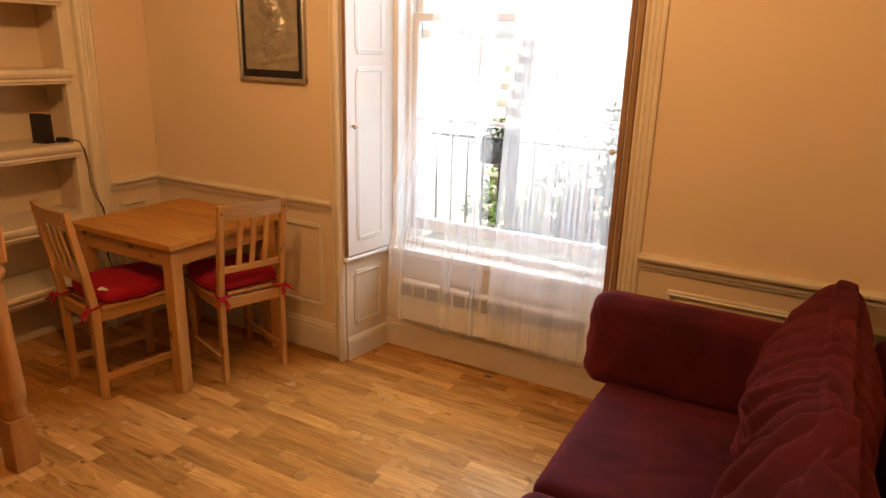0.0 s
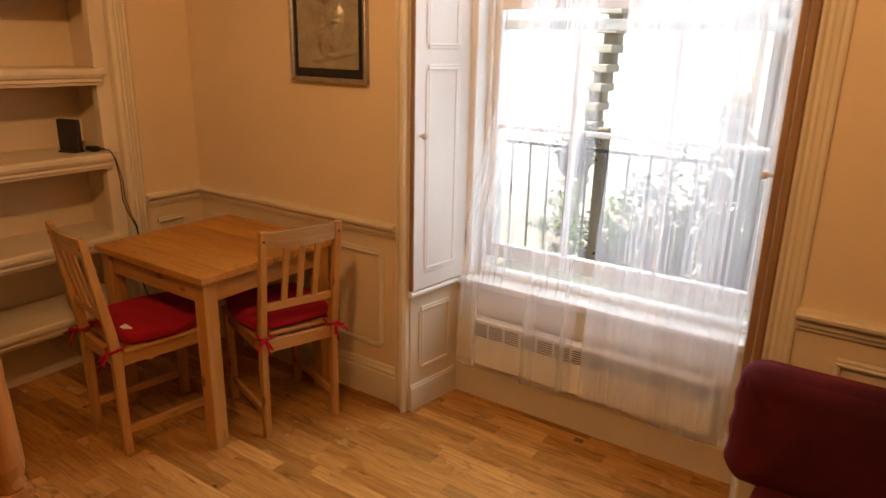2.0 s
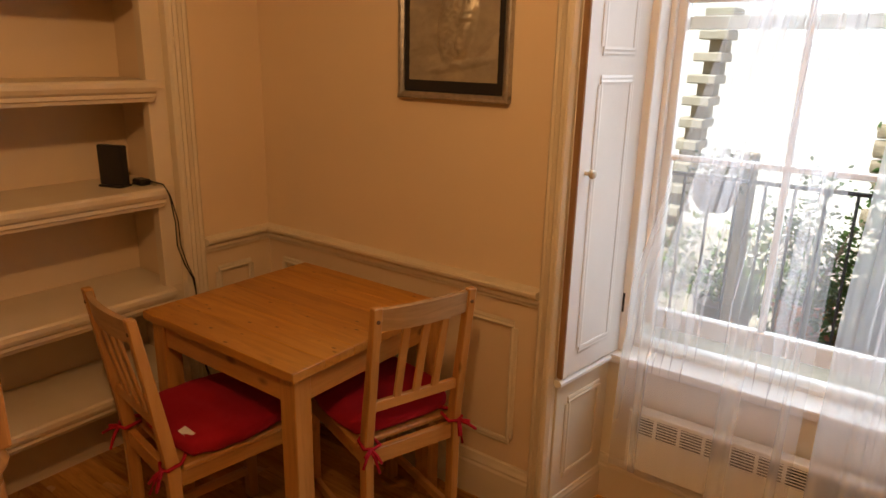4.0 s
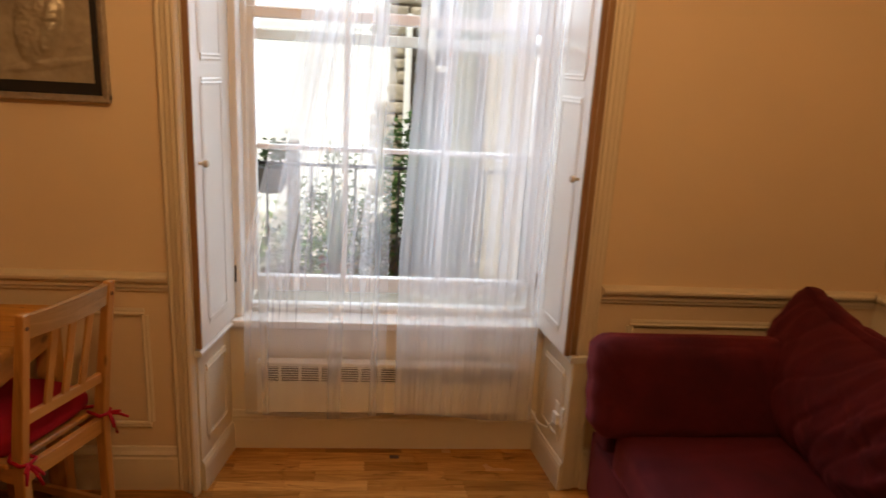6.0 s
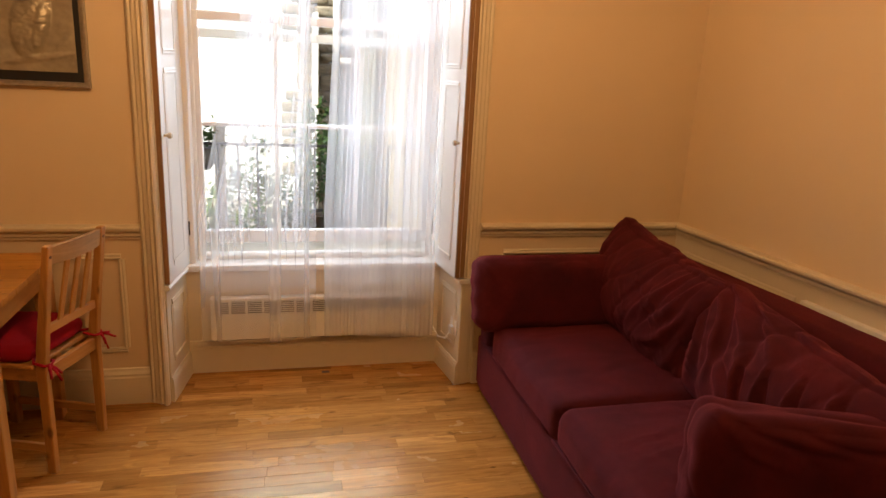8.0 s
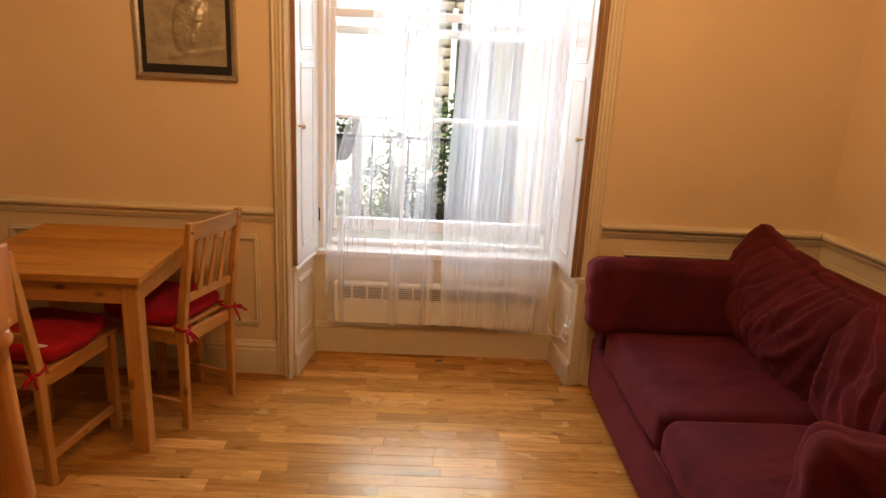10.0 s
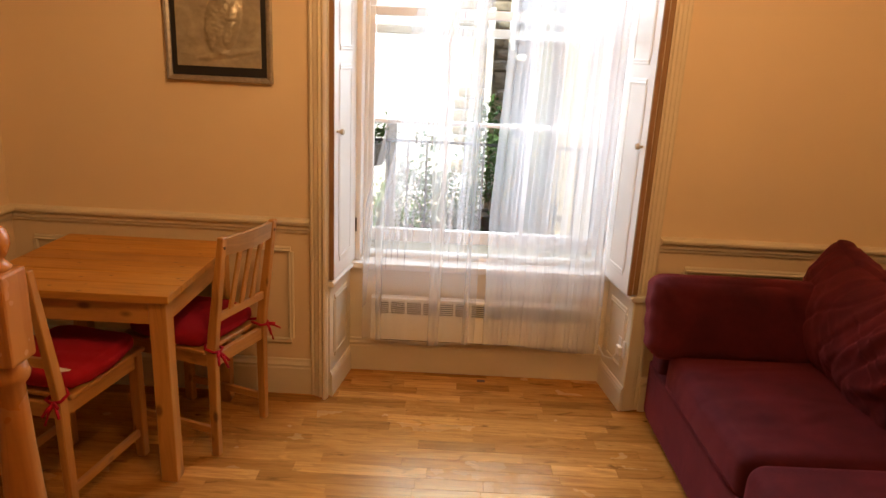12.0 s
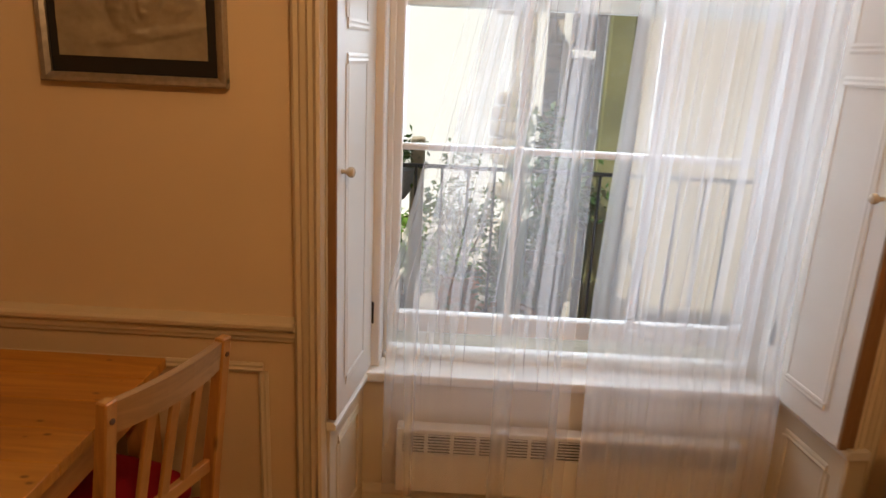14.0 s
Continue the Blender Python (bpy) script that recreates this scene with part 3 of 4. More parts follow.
# ---- chairs: built at the origin facing +y, rear posts at y = 0 ----
def board(bm, p, q, w, t, wdir, bev=0.003):
    """A batten from p to q, of width w along wdir and thickness t."""
    p, q, wd = Vector(p), Vector(q), Vector(wdir)
    d = (q - p).normalized()
    wd = (wd - d * wd.dot(d)).normalized()
    n = d.cross(wd)
    m = Matrix(((wd.x, n.x, d.x, p.x), (wd.y, n.y, d.y, p.y), (wd.z, n.z, d.z, p.z), (0, 0, 0, 1)))
    return moved(box(bmesh.new(), -w / 2, w / 2, -t / 2, t / 2, 0, (q - p).length, bev), m)


def post(x):
    """Rear leg and back post in one sawn piece, bent back above the seat."""
    bm = bmesh.new()
    lay = [(0.0, 0.020, 0.033), (-0.002, 0.44, 0.040), (-0.012, 0.52, 0.038), (-0.070, 0.905, 0.026)]
    rings = []
    for y, z, dep in lay:
        rings.append([bm.verts.new((x + a * 0.014, y + b * dep / 2, z if z > 0.021 else 0.0)) for a, b in ((-1, -1), (1, -1), (1, 1), (-1, 1))])
    for p, q in zip(rings, rings[1:]):
        for k in range(4):
            bm.faces.new((p[k], p[(k + 1) % 4], q[(k + 1) % 4], q[k]))
    bm.faces.new(rings[0][::-1])
    bm.faces.new(rings[-1])
    bmesh.ops.bevel(bm, geom=bm.edges[:], offset=0.003, segments=1, affect="EDGES")
    return bm


def back_y(z):
    return -0.012 - 0.058 * (z - 0.52) / 0.385


def make_chair(label):
    c = empty("dining_chair", (0, 0, 0), label, "chair", "chairs at the pine table")
    hw = 0.157
    for s in (-1, 1):
        part("back_post", post(s * hw), PINE_Z, c)
        part("front_leg", bx(s * hw - 0.018, s * hw + 0.018, 0.372, 0.408, 0, 0.432, 0.003), PINE_Z, c)
        part("side_rail", bx(s * hw - 0.010, s * hw + 0.010, 0.018, 0.372, 0.380, 0.432, 0.002), PINE_Y, c)
        part("side_stretcher", bx(s * hw - 0.009, s * hw + 0.009, 0.016, 0.372, 0.090, 0.120, 0.002), PINE_Y, c)
    part("front_rail", bx(-hw + 0.018, hw - 0.018, 0.382, 0.402, 0.380, 0.432, 0.002), PINE_R, c)
    part("rear_rail", bx(-hw + 0.014, hw - 0.014, -0.012, 0.010, 0.380, 0.432, 0.002), PINE_R, c)
    part("seat", bx(-hw - 0.022, hw + 0.022, 0.022, 0.425, 0.4325, 0.450, 0.004), PINE_Y, c)
    top = bmesh.new()
    n = 8
    prev = None
    for i in range(n + 1):
        u = -1 + 2 * i / n
        x, dy = u * (hw - 0.014), -0.020 * (1 - u * u)
        ring = [top.verts.new((x, back_y(z) + dy + t, z)) for z, t in ((0.832, -0.009), (0.832, 0.009), (0.898 + 0.004 * (1 - u * u), 0.009), (0.898 + 0.004 * (1 - u * u), -0.009))]
        if prev:
            for k in range(4):
                top.faces.new((prev[k], prev[(k + 1) % 4], ring[(k + 1) % 4], ring[k]))
        else:
            top.faces.new(ring[::-1])
        prev = ring
    top.faces.new(prev)
    part("top_rail", top, WORN, c, "curved top rail, varnish worn grey")
    part("lower_rail", moved(bx(-hw + 0.014, hw - 0.014, -0.008, 0.008, 0.565, 0.597, 0.002), pose(0, back_y(0.58), 0)), PINE_R, c)
    for x in (-0.066, 0.0, 0.066):
        part("back_slat", board(None, (x, back_y(0.59), 0.590), (x, back_y(0.85) - 0.016, 0.845), 0.026, 0.010, (1, 0, 0), 0.002), PINE_Z, c)
    for s in (-1, 1):
        part("screw_cap", moved(lathe(bmesh.new(), [(0.006, 0), (0.006, 0.002), (0.003, 0.003)], 0, 0, 10), Matrix.Translation((s * hw, back_y(0.865) - 0.0135, 0.865)) @ pose(0, 0, 0, 90)), GAP, c, "dark screw cap")
    return c


def make_cushion(label, tag):
    k = empty("seat_cushion", (0, 0, 0), label, "cushion", "red chair cushions")
    bm = puff(0.385, 0.395, 0.060, 0.029, 0.013, 18, 0.005, 3, (0.4, 0.4, 1))
    for v in bm.verts:                       # narrower towards the front, corners rounded
        f = 1 - 0.10 * max(0, v.co.y / 0.18)
        v.co.x *= f
        rr = max(0.0, abs(v.co.x) / 0.18 + abs(v.co.y) / 0.185 - 1.45)
        v.co.x *= 1 - 0.16 * rr
        v.co.y *= 1 - 0.16 * rr
    part("pad", moved(bm, pose(0, 0.222, 0.4830)), RED, k, smooth=True)
    for s in (-1, 1):
        t = bmesh.new()
        tube(t, [(s * 0.135, 0.050, 0.462), (s * 0.172, 0.020, 0.458), (s * 0.176, -0.022, 0.452), (s * 0.150, -0.031, 0.449), (s * 0.124, -0.024, 0.452), (s * 0.128, 0.026, 0.458)], 0.0055, 6)
        for a, b, c in ((0.030, -0.020, -0.004), (0.044, -0.036, -0.030), (-0.020, -0.032, -0.036), (-0.010, -0.036, -0.062)):
            tube(t, [(s * 0.158, -0.030, 0.449), (s * (0.158 + a * 0.5), -0.030 + b * 0.5, 0.449 + c * 0.35), (s * (0.158 + a), -0.030 + b, 0.449 + c)], 0.0062, 6, 0.0045)
        part("tie", t, RED, k, "knotted red ribbon tie", True)
    if tag:
        part("care_label", moved(bx(-0.024, 0.024, -0.012, 0.012, -0.0012, 0.0012), pose(0.120, 0.062, 0.5135, 14, 8, 10)), CARD, k, "small white care label")
    return k


CHAIR_A, CHAIR_B = pose(-2.930, 1.900, 0, 0, 0, -9), pose(-2.378, 2.434, 0, 0, 0, 71)
ch = make_chair("pine slat-back chair with a red tie-on cushion, at the table")
ch.matrix_world = CHAIR_A
copy_thing(ch, CHAIR_B)
cu = make_cushion("thin red cotton seat pad tied on, white care label showing", True)
cu.matrix_world = CHAIR_A
cu2 = make_cushion("thin red cotton seat pad tied to the chair", False)
cu2.matrix_world = CHAIR_B

# ---- sofa ----
def folded(bm, axis, face, folds, sy, sz):
    """Lays creases on one face of a cushion: each runs from (a0, b0) to (a1, b1) in half-widths, bowed, with a width and a height."""
    i, k = (1, 2) if axis == 0 else (0, 2) if axis == 1 else (0, 1)
    for v in bm.verts:
        if v.co[axis] * face <= 0.005:
            continue
        a, b = v.co[i] / (sy / 2), v.co[k] / (sz / 2)
        lift = 0.0
        for a0, b0, a1, b1, bow, w, h in folds:
            dx, dy = (a1 - a0) * sy / 2, (b1 - b0) * sz / 2
            l2 = dx * dx + dy * dy
            px, py = (a - a0) * sy / 2, (b - b0) * sz / 2
            t = (px * dx + py * dy) / l2
            if -0.15 < t < 1.15:
                d = (px * dy - py * dx) / math.sqrt(l2) - bow * 4 * t * (1 - t)
                end = max(0.0, min(1.0, (t + 0.15) / 0.3)) * max(0.0, min(1.0, (1.15 - t) / 0.45))
                d += 0.016 * noise.noise(Vector((a * 3, b * 3, h * 300)))
                ww = w * (0.52 + 0.78 * t)
                lift += h * end * (math.exp(-(d / ww) ** 2) - 0.75 * math.exp(-((d - 1.7 * ww) / (0.8 * ww)) ** 2))
        v.co[axis] += face * lift
    return bm


def creased(bm, axis, face, seed, h):
    """Fine slanting creases in slack velvet, strongest near the seams."""
    for v in bm.verts:
        if v.co[axis] * face > 0.005:
            a, b = v.co.y * 0.8 + v.co.z * 0.6, v.co.y * 0.6 - v.co.z * 0.8
            w = noise.noise(Vector((v.co.y * 4, v.co.z * 4, seed)))
            k = 1 - min(1.0, abs(noise.noise(Vector((a * 5, b * 17 + 1.5 * w, seed)))) * 3.2)
            patch = max(0.0, min(1.0, 0.35 + 1.6 * noise.noise(Vector((v.co.y * 3.3, v.co.z * 3.3, seed + 4)))))
            v.co[axis] += face * h * patch * k ** 2
    return bm


def eared(bm, corners, pull):
    """Draws the named corners of a cushion out into soft ears."""
    hx = [max(abs(v.co[i]) for v in bm.verts) for i in range(3)]
    for v in bm.verts:
        for cy, cz, k in corners:
            f = max(0.0, 1 - math.hypot(v.co.y / hx[1] - cy, v.co.z / hx[2] - cz) / 0.55) ** 2
            v.co.y += cy * pull * k * f
            v.co.z += cz * pull * k * f
    return bm


sofa = empty("sofa", (-0.1, 1.75, 0), "plum velvet two-seat sofa with loose crumpled cushions", "sofa")
SF, SB, SY0, SY1 = -0.625, 0.43, 0.90, 2.755
part("base", moved(puff(0.98, SY1 - SY0, 0.27, 0.022, 0.003, 24, 0.002, 1), pose(SF + 0.49, (SY0 + SY1) / 2, 0.165)), VELVET, sofa, smooth=True)
part("back_frame", moved(puff(0.22, SY1 - SY0, 0.67, 0.05, 0.006, 24, 0.003, 2), pose(0.390, (SY0 + SY1) / 2, 0.39, 0, 0, 5.7)), VELVET, sofa, smooth=True)
for y in (SY1 - 0.085, SY0 + 0.085):
    part("arm", moved(puff(0.90, 0.17, 0.40, 0.04, 0.006, 16, 0.003, 4), pose(SF + 0.46, y, 0.235)), VELVET, sofa, smooth=True)
SEAT_FOLDS = (((-0.7, 0.5, 0.5, 0.8, 0.02, 0.020, 0.003), (-0.5, -0.6, 0.2, -0.2, -0.02, 0.016, 0.003), (0.2, -0.7, 0.9, -0.1, 0.02, 0.025, 0.004)),
              ((-0.75, 0.1, -0.1, 0.35, 0.01, 0.010, 0.004), (-0.7, -0.1, 0.1, 0.12, 0.012, 0.010, 0.004), (-0.6, -0.35, 0.2, -0.15, 0.01, 0.012, 0.0035), (0.1, 0.7, 0.8, 0.3, 0.02, 0.02, 0.004)))
for (x, y, z, rad), sd, fo in zip(((-0.235, 2.140, 0.357, 0.042), (-0.245, 1.392, 0.368, 0.058)), (1, 6), SEAT_FOLDS):
    bm = folded(puff(0.78, 0.785 if sd == 1 else 0.70, 0.17, rad, 0.022, 44, 0.0022, sd, (0.5, 0.2, 1)), 2, 1, fo, 0.78, 0.785)
    part("seat_cushion", moved(bm, pose(x, y, z)), VELVET, sofa, smooth=True)
    part("piping", moved(tube(bmesh.new(), [(-0.39 - 0.004, q, -0.055) for q in (-0.34, -0.17, 0.0, 0.17, 0.34)], 0.0045, 6), pose(x, y, z)), VELVET, sofa, smooth=True)
BACK_A = ((-0.55, 1.0, -0.30, -0.1, 0.03, 0.020, 0.020), (-0.75, 0.95, -0.62, 0.05, 0.02, 0.016, 0.018), (-0.20, 1.0, -0.05, 0.05, 0.02, 0.022, 0.016), (0.15, 0.95, 0.30, 0.0, -0.03, 0.024, 0.012),
          (-0.85, 0.35, -0.45, -0.45, 0.04, 0.020, 0.018), (-0.90, -0.1, -0.70, -0.75, 0.02, 0.018, 0.014), (0.75, 0.8, 0.45, -0.5, 0.04, 0.035, 0.010), (-0.4, 0.4, 0.1, -0.5, 0.05, 0.028, 0.009))
BACK_B = ((0.90, 0.90, 0.45, -0.2, 0.05, 0.020, 0.024), (0.80, 0.98, 0.15, 0.15, 0.05, 0.020, 0.024), (0.60, 1.0, -0.15, 0.45, 0.04, 0.018, 0.022), (0.95, 0.6, 0.75, -0.5, 0.03, 0.020, 0.018),
          (0.15, 0.30, -0.35, -0.75, -0.05, 0.022, 0.022), (-0.10, 0.45, -0.60, -0.65, -0.05, 0.020, 0.026), (-0.35, 0.60, -0.85, -0.40, -0.04, 0.018, 0.024), (-0.60, 0.8, -0.98, 0.05, -0.03, 0.018, 0.018), (0.40, 0.1, 0.15, -0.8, 0.03, 0.030, 0.014))
bm = folded(puff(0.25, 0.87, 0.47, 0.050, 0.050, 92, 0.009, 11, (1, 0.3, 0.3), 0.62), 0, -1, [(*f[:6], f[6] * (0.55 if f[0] > -0.4 else 0.85)) for f in BACK_A], 0.87, 0.47)
creased(bm, 0, -1, 5.3, 0.010)
part("back_cushion", moved(eared(bm, ((1, 1, 0.55), (-1, 1, 0.4)), 0.055), pose(0.035, 2.280, 0.624, 5, 11, 0)), VELVET, sofa, smooth=True)
bm = folded(puff(0.26, 0.84, 0.43, 0.050, 0.055, 92, 0.008, 23, (1, 0.3, 0.3), 0.62), 0, -1, BACK_B, 0.84, 0.43)
creased(bm, 0, -1, 8.1, 0.009)
part("back_cushion", moved(eared(bm, ((1, 1, 0.9), (-1, 1, 0.5)), 0.05), pose(0.020, 1.425, 0.585, 4, 15, 0)), VELVET, sofa, smooth=True)
ARM_N = ((-0.95, 0.9, -0.7, 0.3, 0.01, 0.014, 0.006), (-0.9, -0.9, -0.6, -0.3, 0.01, 0.018, 0.006), (0.5, 0.8, 0.8, 0.1, 0.02, 0.025, 0.005), (-0.2, -0.9, 0.4, -0.6, 0.01, 0.02, 0.005))
bm = folded(puff(0.72, 0.18, 0.345, 0.062, 0.020, 44, 0.0045, 31, (0.3, 1, 0.3)), 1, -1, ARM_N, 0.72, 0.345)
for v in bm.verts:                           # puckered seam down the end and a pinched upper corner
    e = max(0.0, -v.co.x / 0.36 - 0.80) / 0.2
    v.co.x += 0.003 * e * math.sin(v.co.z * 70 + 9 * v.co.y) - 0.012 * e * max(0.0, v.co.z / 0.17) ** 4
    v.co.z += 0.014 * max(0.0, -v.co.x / 0.36 - 0.6) * max(0.0, v.co.z / 0.17) ** 3
part("arm_cushion", moved(bm, pose(-0.356, 2.560, 0.577, -12, 0, 0)), VELVET, sofa, smooth=True)
ARM_S = ((-0.95, 0.95, -0.55, 0.35, 0.01, 0.012, 0.007), (-0.80, 0.98, -0.2, 0.75, 0.01, 0.014, 0.008), (-0.4, 0.95, 0.3, 0.85, 0.01, 0.014, 0.007), (-0.9, 0.2, -0.7, -0.8, 0.02, 0.02, 0.007), (0.0, 0.9, 0.5, 0.5, 0.02, 0.02, 0.006))
bm = folded(puff(0.90, 0.17, 0.34, 0.055, 0.022, 50, 0.006, 37, (0.3, 1, 0.3)), 1, -1, ARM_S, 0.90, 0.34)
for v in bm.verts:
    e = max(0.0, -v.co.x / 0.45 - 0.84) / 0.16
    v.co.x += 0.003 * e * math.sin(v.co.z * 60 + 9 * v.co.y)
    v.co.z += 0.016 * max(0.0, -v.co.x / 0.45 - 0.75) * 4 * max(0.0, v.co.z / 0.17) ** 3
part("arm_cushion", moved(bm, pose(-0.070, 1.040, 0.560, -4, 2, -16.5)), VELVET, sofa, smooth=True)
for x in (SF + 0.08, SB - 0.12):
    for y in (SY0 + 0.1, SY1 - 0.1):
        part("foot", lathe(bmesh.new(), [(0.02, 0), (0.026, 0.01), (0.026, 0.045)], x, y, 12), GAP, sofa)
settle(sofa)

# ---- cable trunking on the panelling behind the sofa ----
tk = empty("cable_trunking", (*east(1.3, 0.02), 0.70), "white plastic cable trunking fixed to the wainscot", "trunking")
part("channel", slab(bmesh.new(), east(0.2, 0.006), east(1.95, 0.006), 0.034, 0.690, 0.722, 1), SOCKET, tk)
part("end_cap", slab(bmesh.new(), east(1.951, 0.006), east(1.966, 0.006), 0.036, 0.688, 0.724, 1), SOCKET, tk)
settle(tk)

# ---- small things on floor and sofa ----
solid("floor_patch", bx(-1.375, -1.335, 3.018, 3.042, 0.0, 0.0025, 0.001), GAP, "small dark patch let into the oak floor", "floor patch")
solid("loose_button", lathe(bmesh.new(), [(0.004, 0), (0.007, 0.001), (0.007, 0.004), (0.003, 0.005)], 0, 0, 10), SOCKET, "tiny white button lying on the sofa seat", "button").location = (-0.545, 2.375, 0.4365)

# ---- framed relief ----
pic = empty("framed_picture", (-2.525, 2.82, 1.42), "framed pewter bird relief with black mount and silver frame", "picture")
PX0, PX1, PZ0, PZ1 = -2.752, -2.316, 1.418, 1.93
FR = [(0, 0), (0.024, 0), (0.027, 0.004), (0.025, 0.012), (0.018, 0.022), (0, 0.024)]
fr_bm = bmesh.new()
mould(fr_bm, FR, (PX0, 2.829, PZ0), (PX1, 2.829, PZ0), S)
mould(fr_bm, FR, (PX0, 2.829, PZ1), (PX1, 2.829, PZ1), S, up=(0, 0, -1))
mould(fr_bm, [(o * 0.98, h) for o, h in FR], (PX0, 2.829, PZ0 + 0.012), (PX0, 2.829, PZ1 - 0.012), S, up=(1, 0, 0))
mould(fr_bm, [(o * 0.98, h) for o, h in FR], (PX1, 2.829, PZ0 + 0.012), (PX1, 2.829, PZ1 - 0.012), S, up=(-1, 0, 0))
part("frame", fr_bm, SILVER, pic)
part("mount", bx(PX0 + 0.016, PX1 - 0.016, 2.817, 2.827, PZ0 + 0.016, PZ1 - 0.016), MOUNT, pic, "matt black mount")
rel = bmesh.new()
gx, gz = 56, 76
A0, A1, B0, B1 = PX0 + 0.045, PX1 - 0.043, PZ0 + 0.060, PZ1 - 0.060


def relief_h(u, v):
    """Height of the beaten metal: a plain bird shape perched on a branch, with ripples."""
    def blob(cx, cy, rx, ry, k=0.0):
        du, dv = u - cx, v - cy
        a, b = du * math.cos(k) - dv * math.sin(k), du * math.sin(k) + dv * math.cos(k)
        return max(0.0, 1 - (a / rx) ** 2 - (b / ry) ** 2)
    h = 0.016 * math.sqrt(blob(0.48, 0.78, 0.17, 0.12)) + 0.021 * math.sqrt(blob(0.55, 0.45, 0.20, 0.34, 0.22)) + 0.010 * math.sqrt(blob(0.68, 0.45, 0.07, 0.28, 0.3))
    h += 0.006 * math.sqrt(blob(0.44, 0.83, 0.045, 0.035)) + 0.006 * math.sqrt(blob(0.56, 0.83, 0.045, 0.035))
    h += 0.006 * math.sqrt(blob(0.60, 0.13, 0.42, 0.035, -0.15)) + 0.005 * math.sqrt(blob(0.88, 0.30, 0.16, 0.03, -0.7))
    h += 0.004 * math.sqrt(blob(0.86, 0.85, 0.05, 0.10, 0.3))
    return h + 0.003 * noise.noise(Vector((u * 9, v * 12, 1))) + (0.0014 + 0.22 * h) * noise.noise(Vector((u * 26, v * 34, 4)))


grid = [[rel.verts.new((A0 + (A1 - A0) * i / gx, 2.813 - relief_h(i / gx, j / gz), B0 + (B1 - B0) * j / gz)) for i in range(gx + 1)] for j in range(gz + 1)]
for j in range(gz):
    for i in range(gx):
        rel.faces.new((grid[j][i], grid[j][i + 1], grid[j + 1][i + 1], grid[j + 1][i]))
part("relief", rel, FOIL, pic, "beaten pewter sheet with a bird in relief", True)
settle(pic)

# ---- convector heater under the sill ----
heat = empty("wall_heater", (-1.39, 3.07, 0.2), "slim white enamel convector heater under the window", "heater")
HX0, HX1, HZ0, HZ1, HY = -1.918, -0.858, 0.195, 0.415, 3.044
part("casing", bx(HX0, HX1, HY, 3.095, HZ0, HZ1, 0.006, 2), HEATER, heat)
part("bracket", bx(-1.6, -1.2, 3.094, 3.112, 0.25, 0.38), HEATER, heat)
for k in range(13):
    cx = -1.388 + (k - 6) * 0.0795
    part("grille_recess", bx(cx - 0.034, cx + 0.034, HY - 0.0012, HY + 0.002, 0.332, 0.400), SLOT, heat, "dark outlet slots")
    g = bmesh.new()
    for j in range(7):
        z = 0.3335 + j * 0.0102
        box(g, cx - 0.035, cx + 0.035, HY - 0.0030, HY - 0.0005, z, z + 0.0036)
    part("louvre", g, HEATER, heat)
# the shadow under the casing, put in as a dark strip
part("casing_shadow", bx(HX0 + 0.02, HX1 - 0.02, HY + 0.012, 3.09, HZ0 - 0.008, HZ0 + 0.002, 0.002), SLOT, heat, "dark shadow gap under the casing")
settle(heat)

# ---- socket and flex ----
so = empty("wall_socket", (-0.735, 2.87, 0.30), "white plastic wall socket with plug and flex", "socket")
part("plate", moved(bx(-0.006, 0.0, -0.043, 0.043, -0.043, 0.043, 0.003, 2), pose(-0.714, 2.875, 0.292, 0, 0, 6.5)), SOCKET, so)
part("plug", moved(bx(-0.024, -0.006, -0.022, 0.022, -0.026, 0.018, 0.006, 2), pose(-0.714, 2.880, 0.280, 0, 0, 6.5)), SOCKET, so)
part("flex", tube(bmesh.new(), [(-0.735, 2.885, 0.262), (-0.752, 2.90, 0.22), (-0.775, 2.96, 0.205), (-0.80, 3.03, 0.245), (-0.87, 3.06, 0.255)], 0.0035, 6), SOCKET, so, "thin white flex", True)
settle(so)

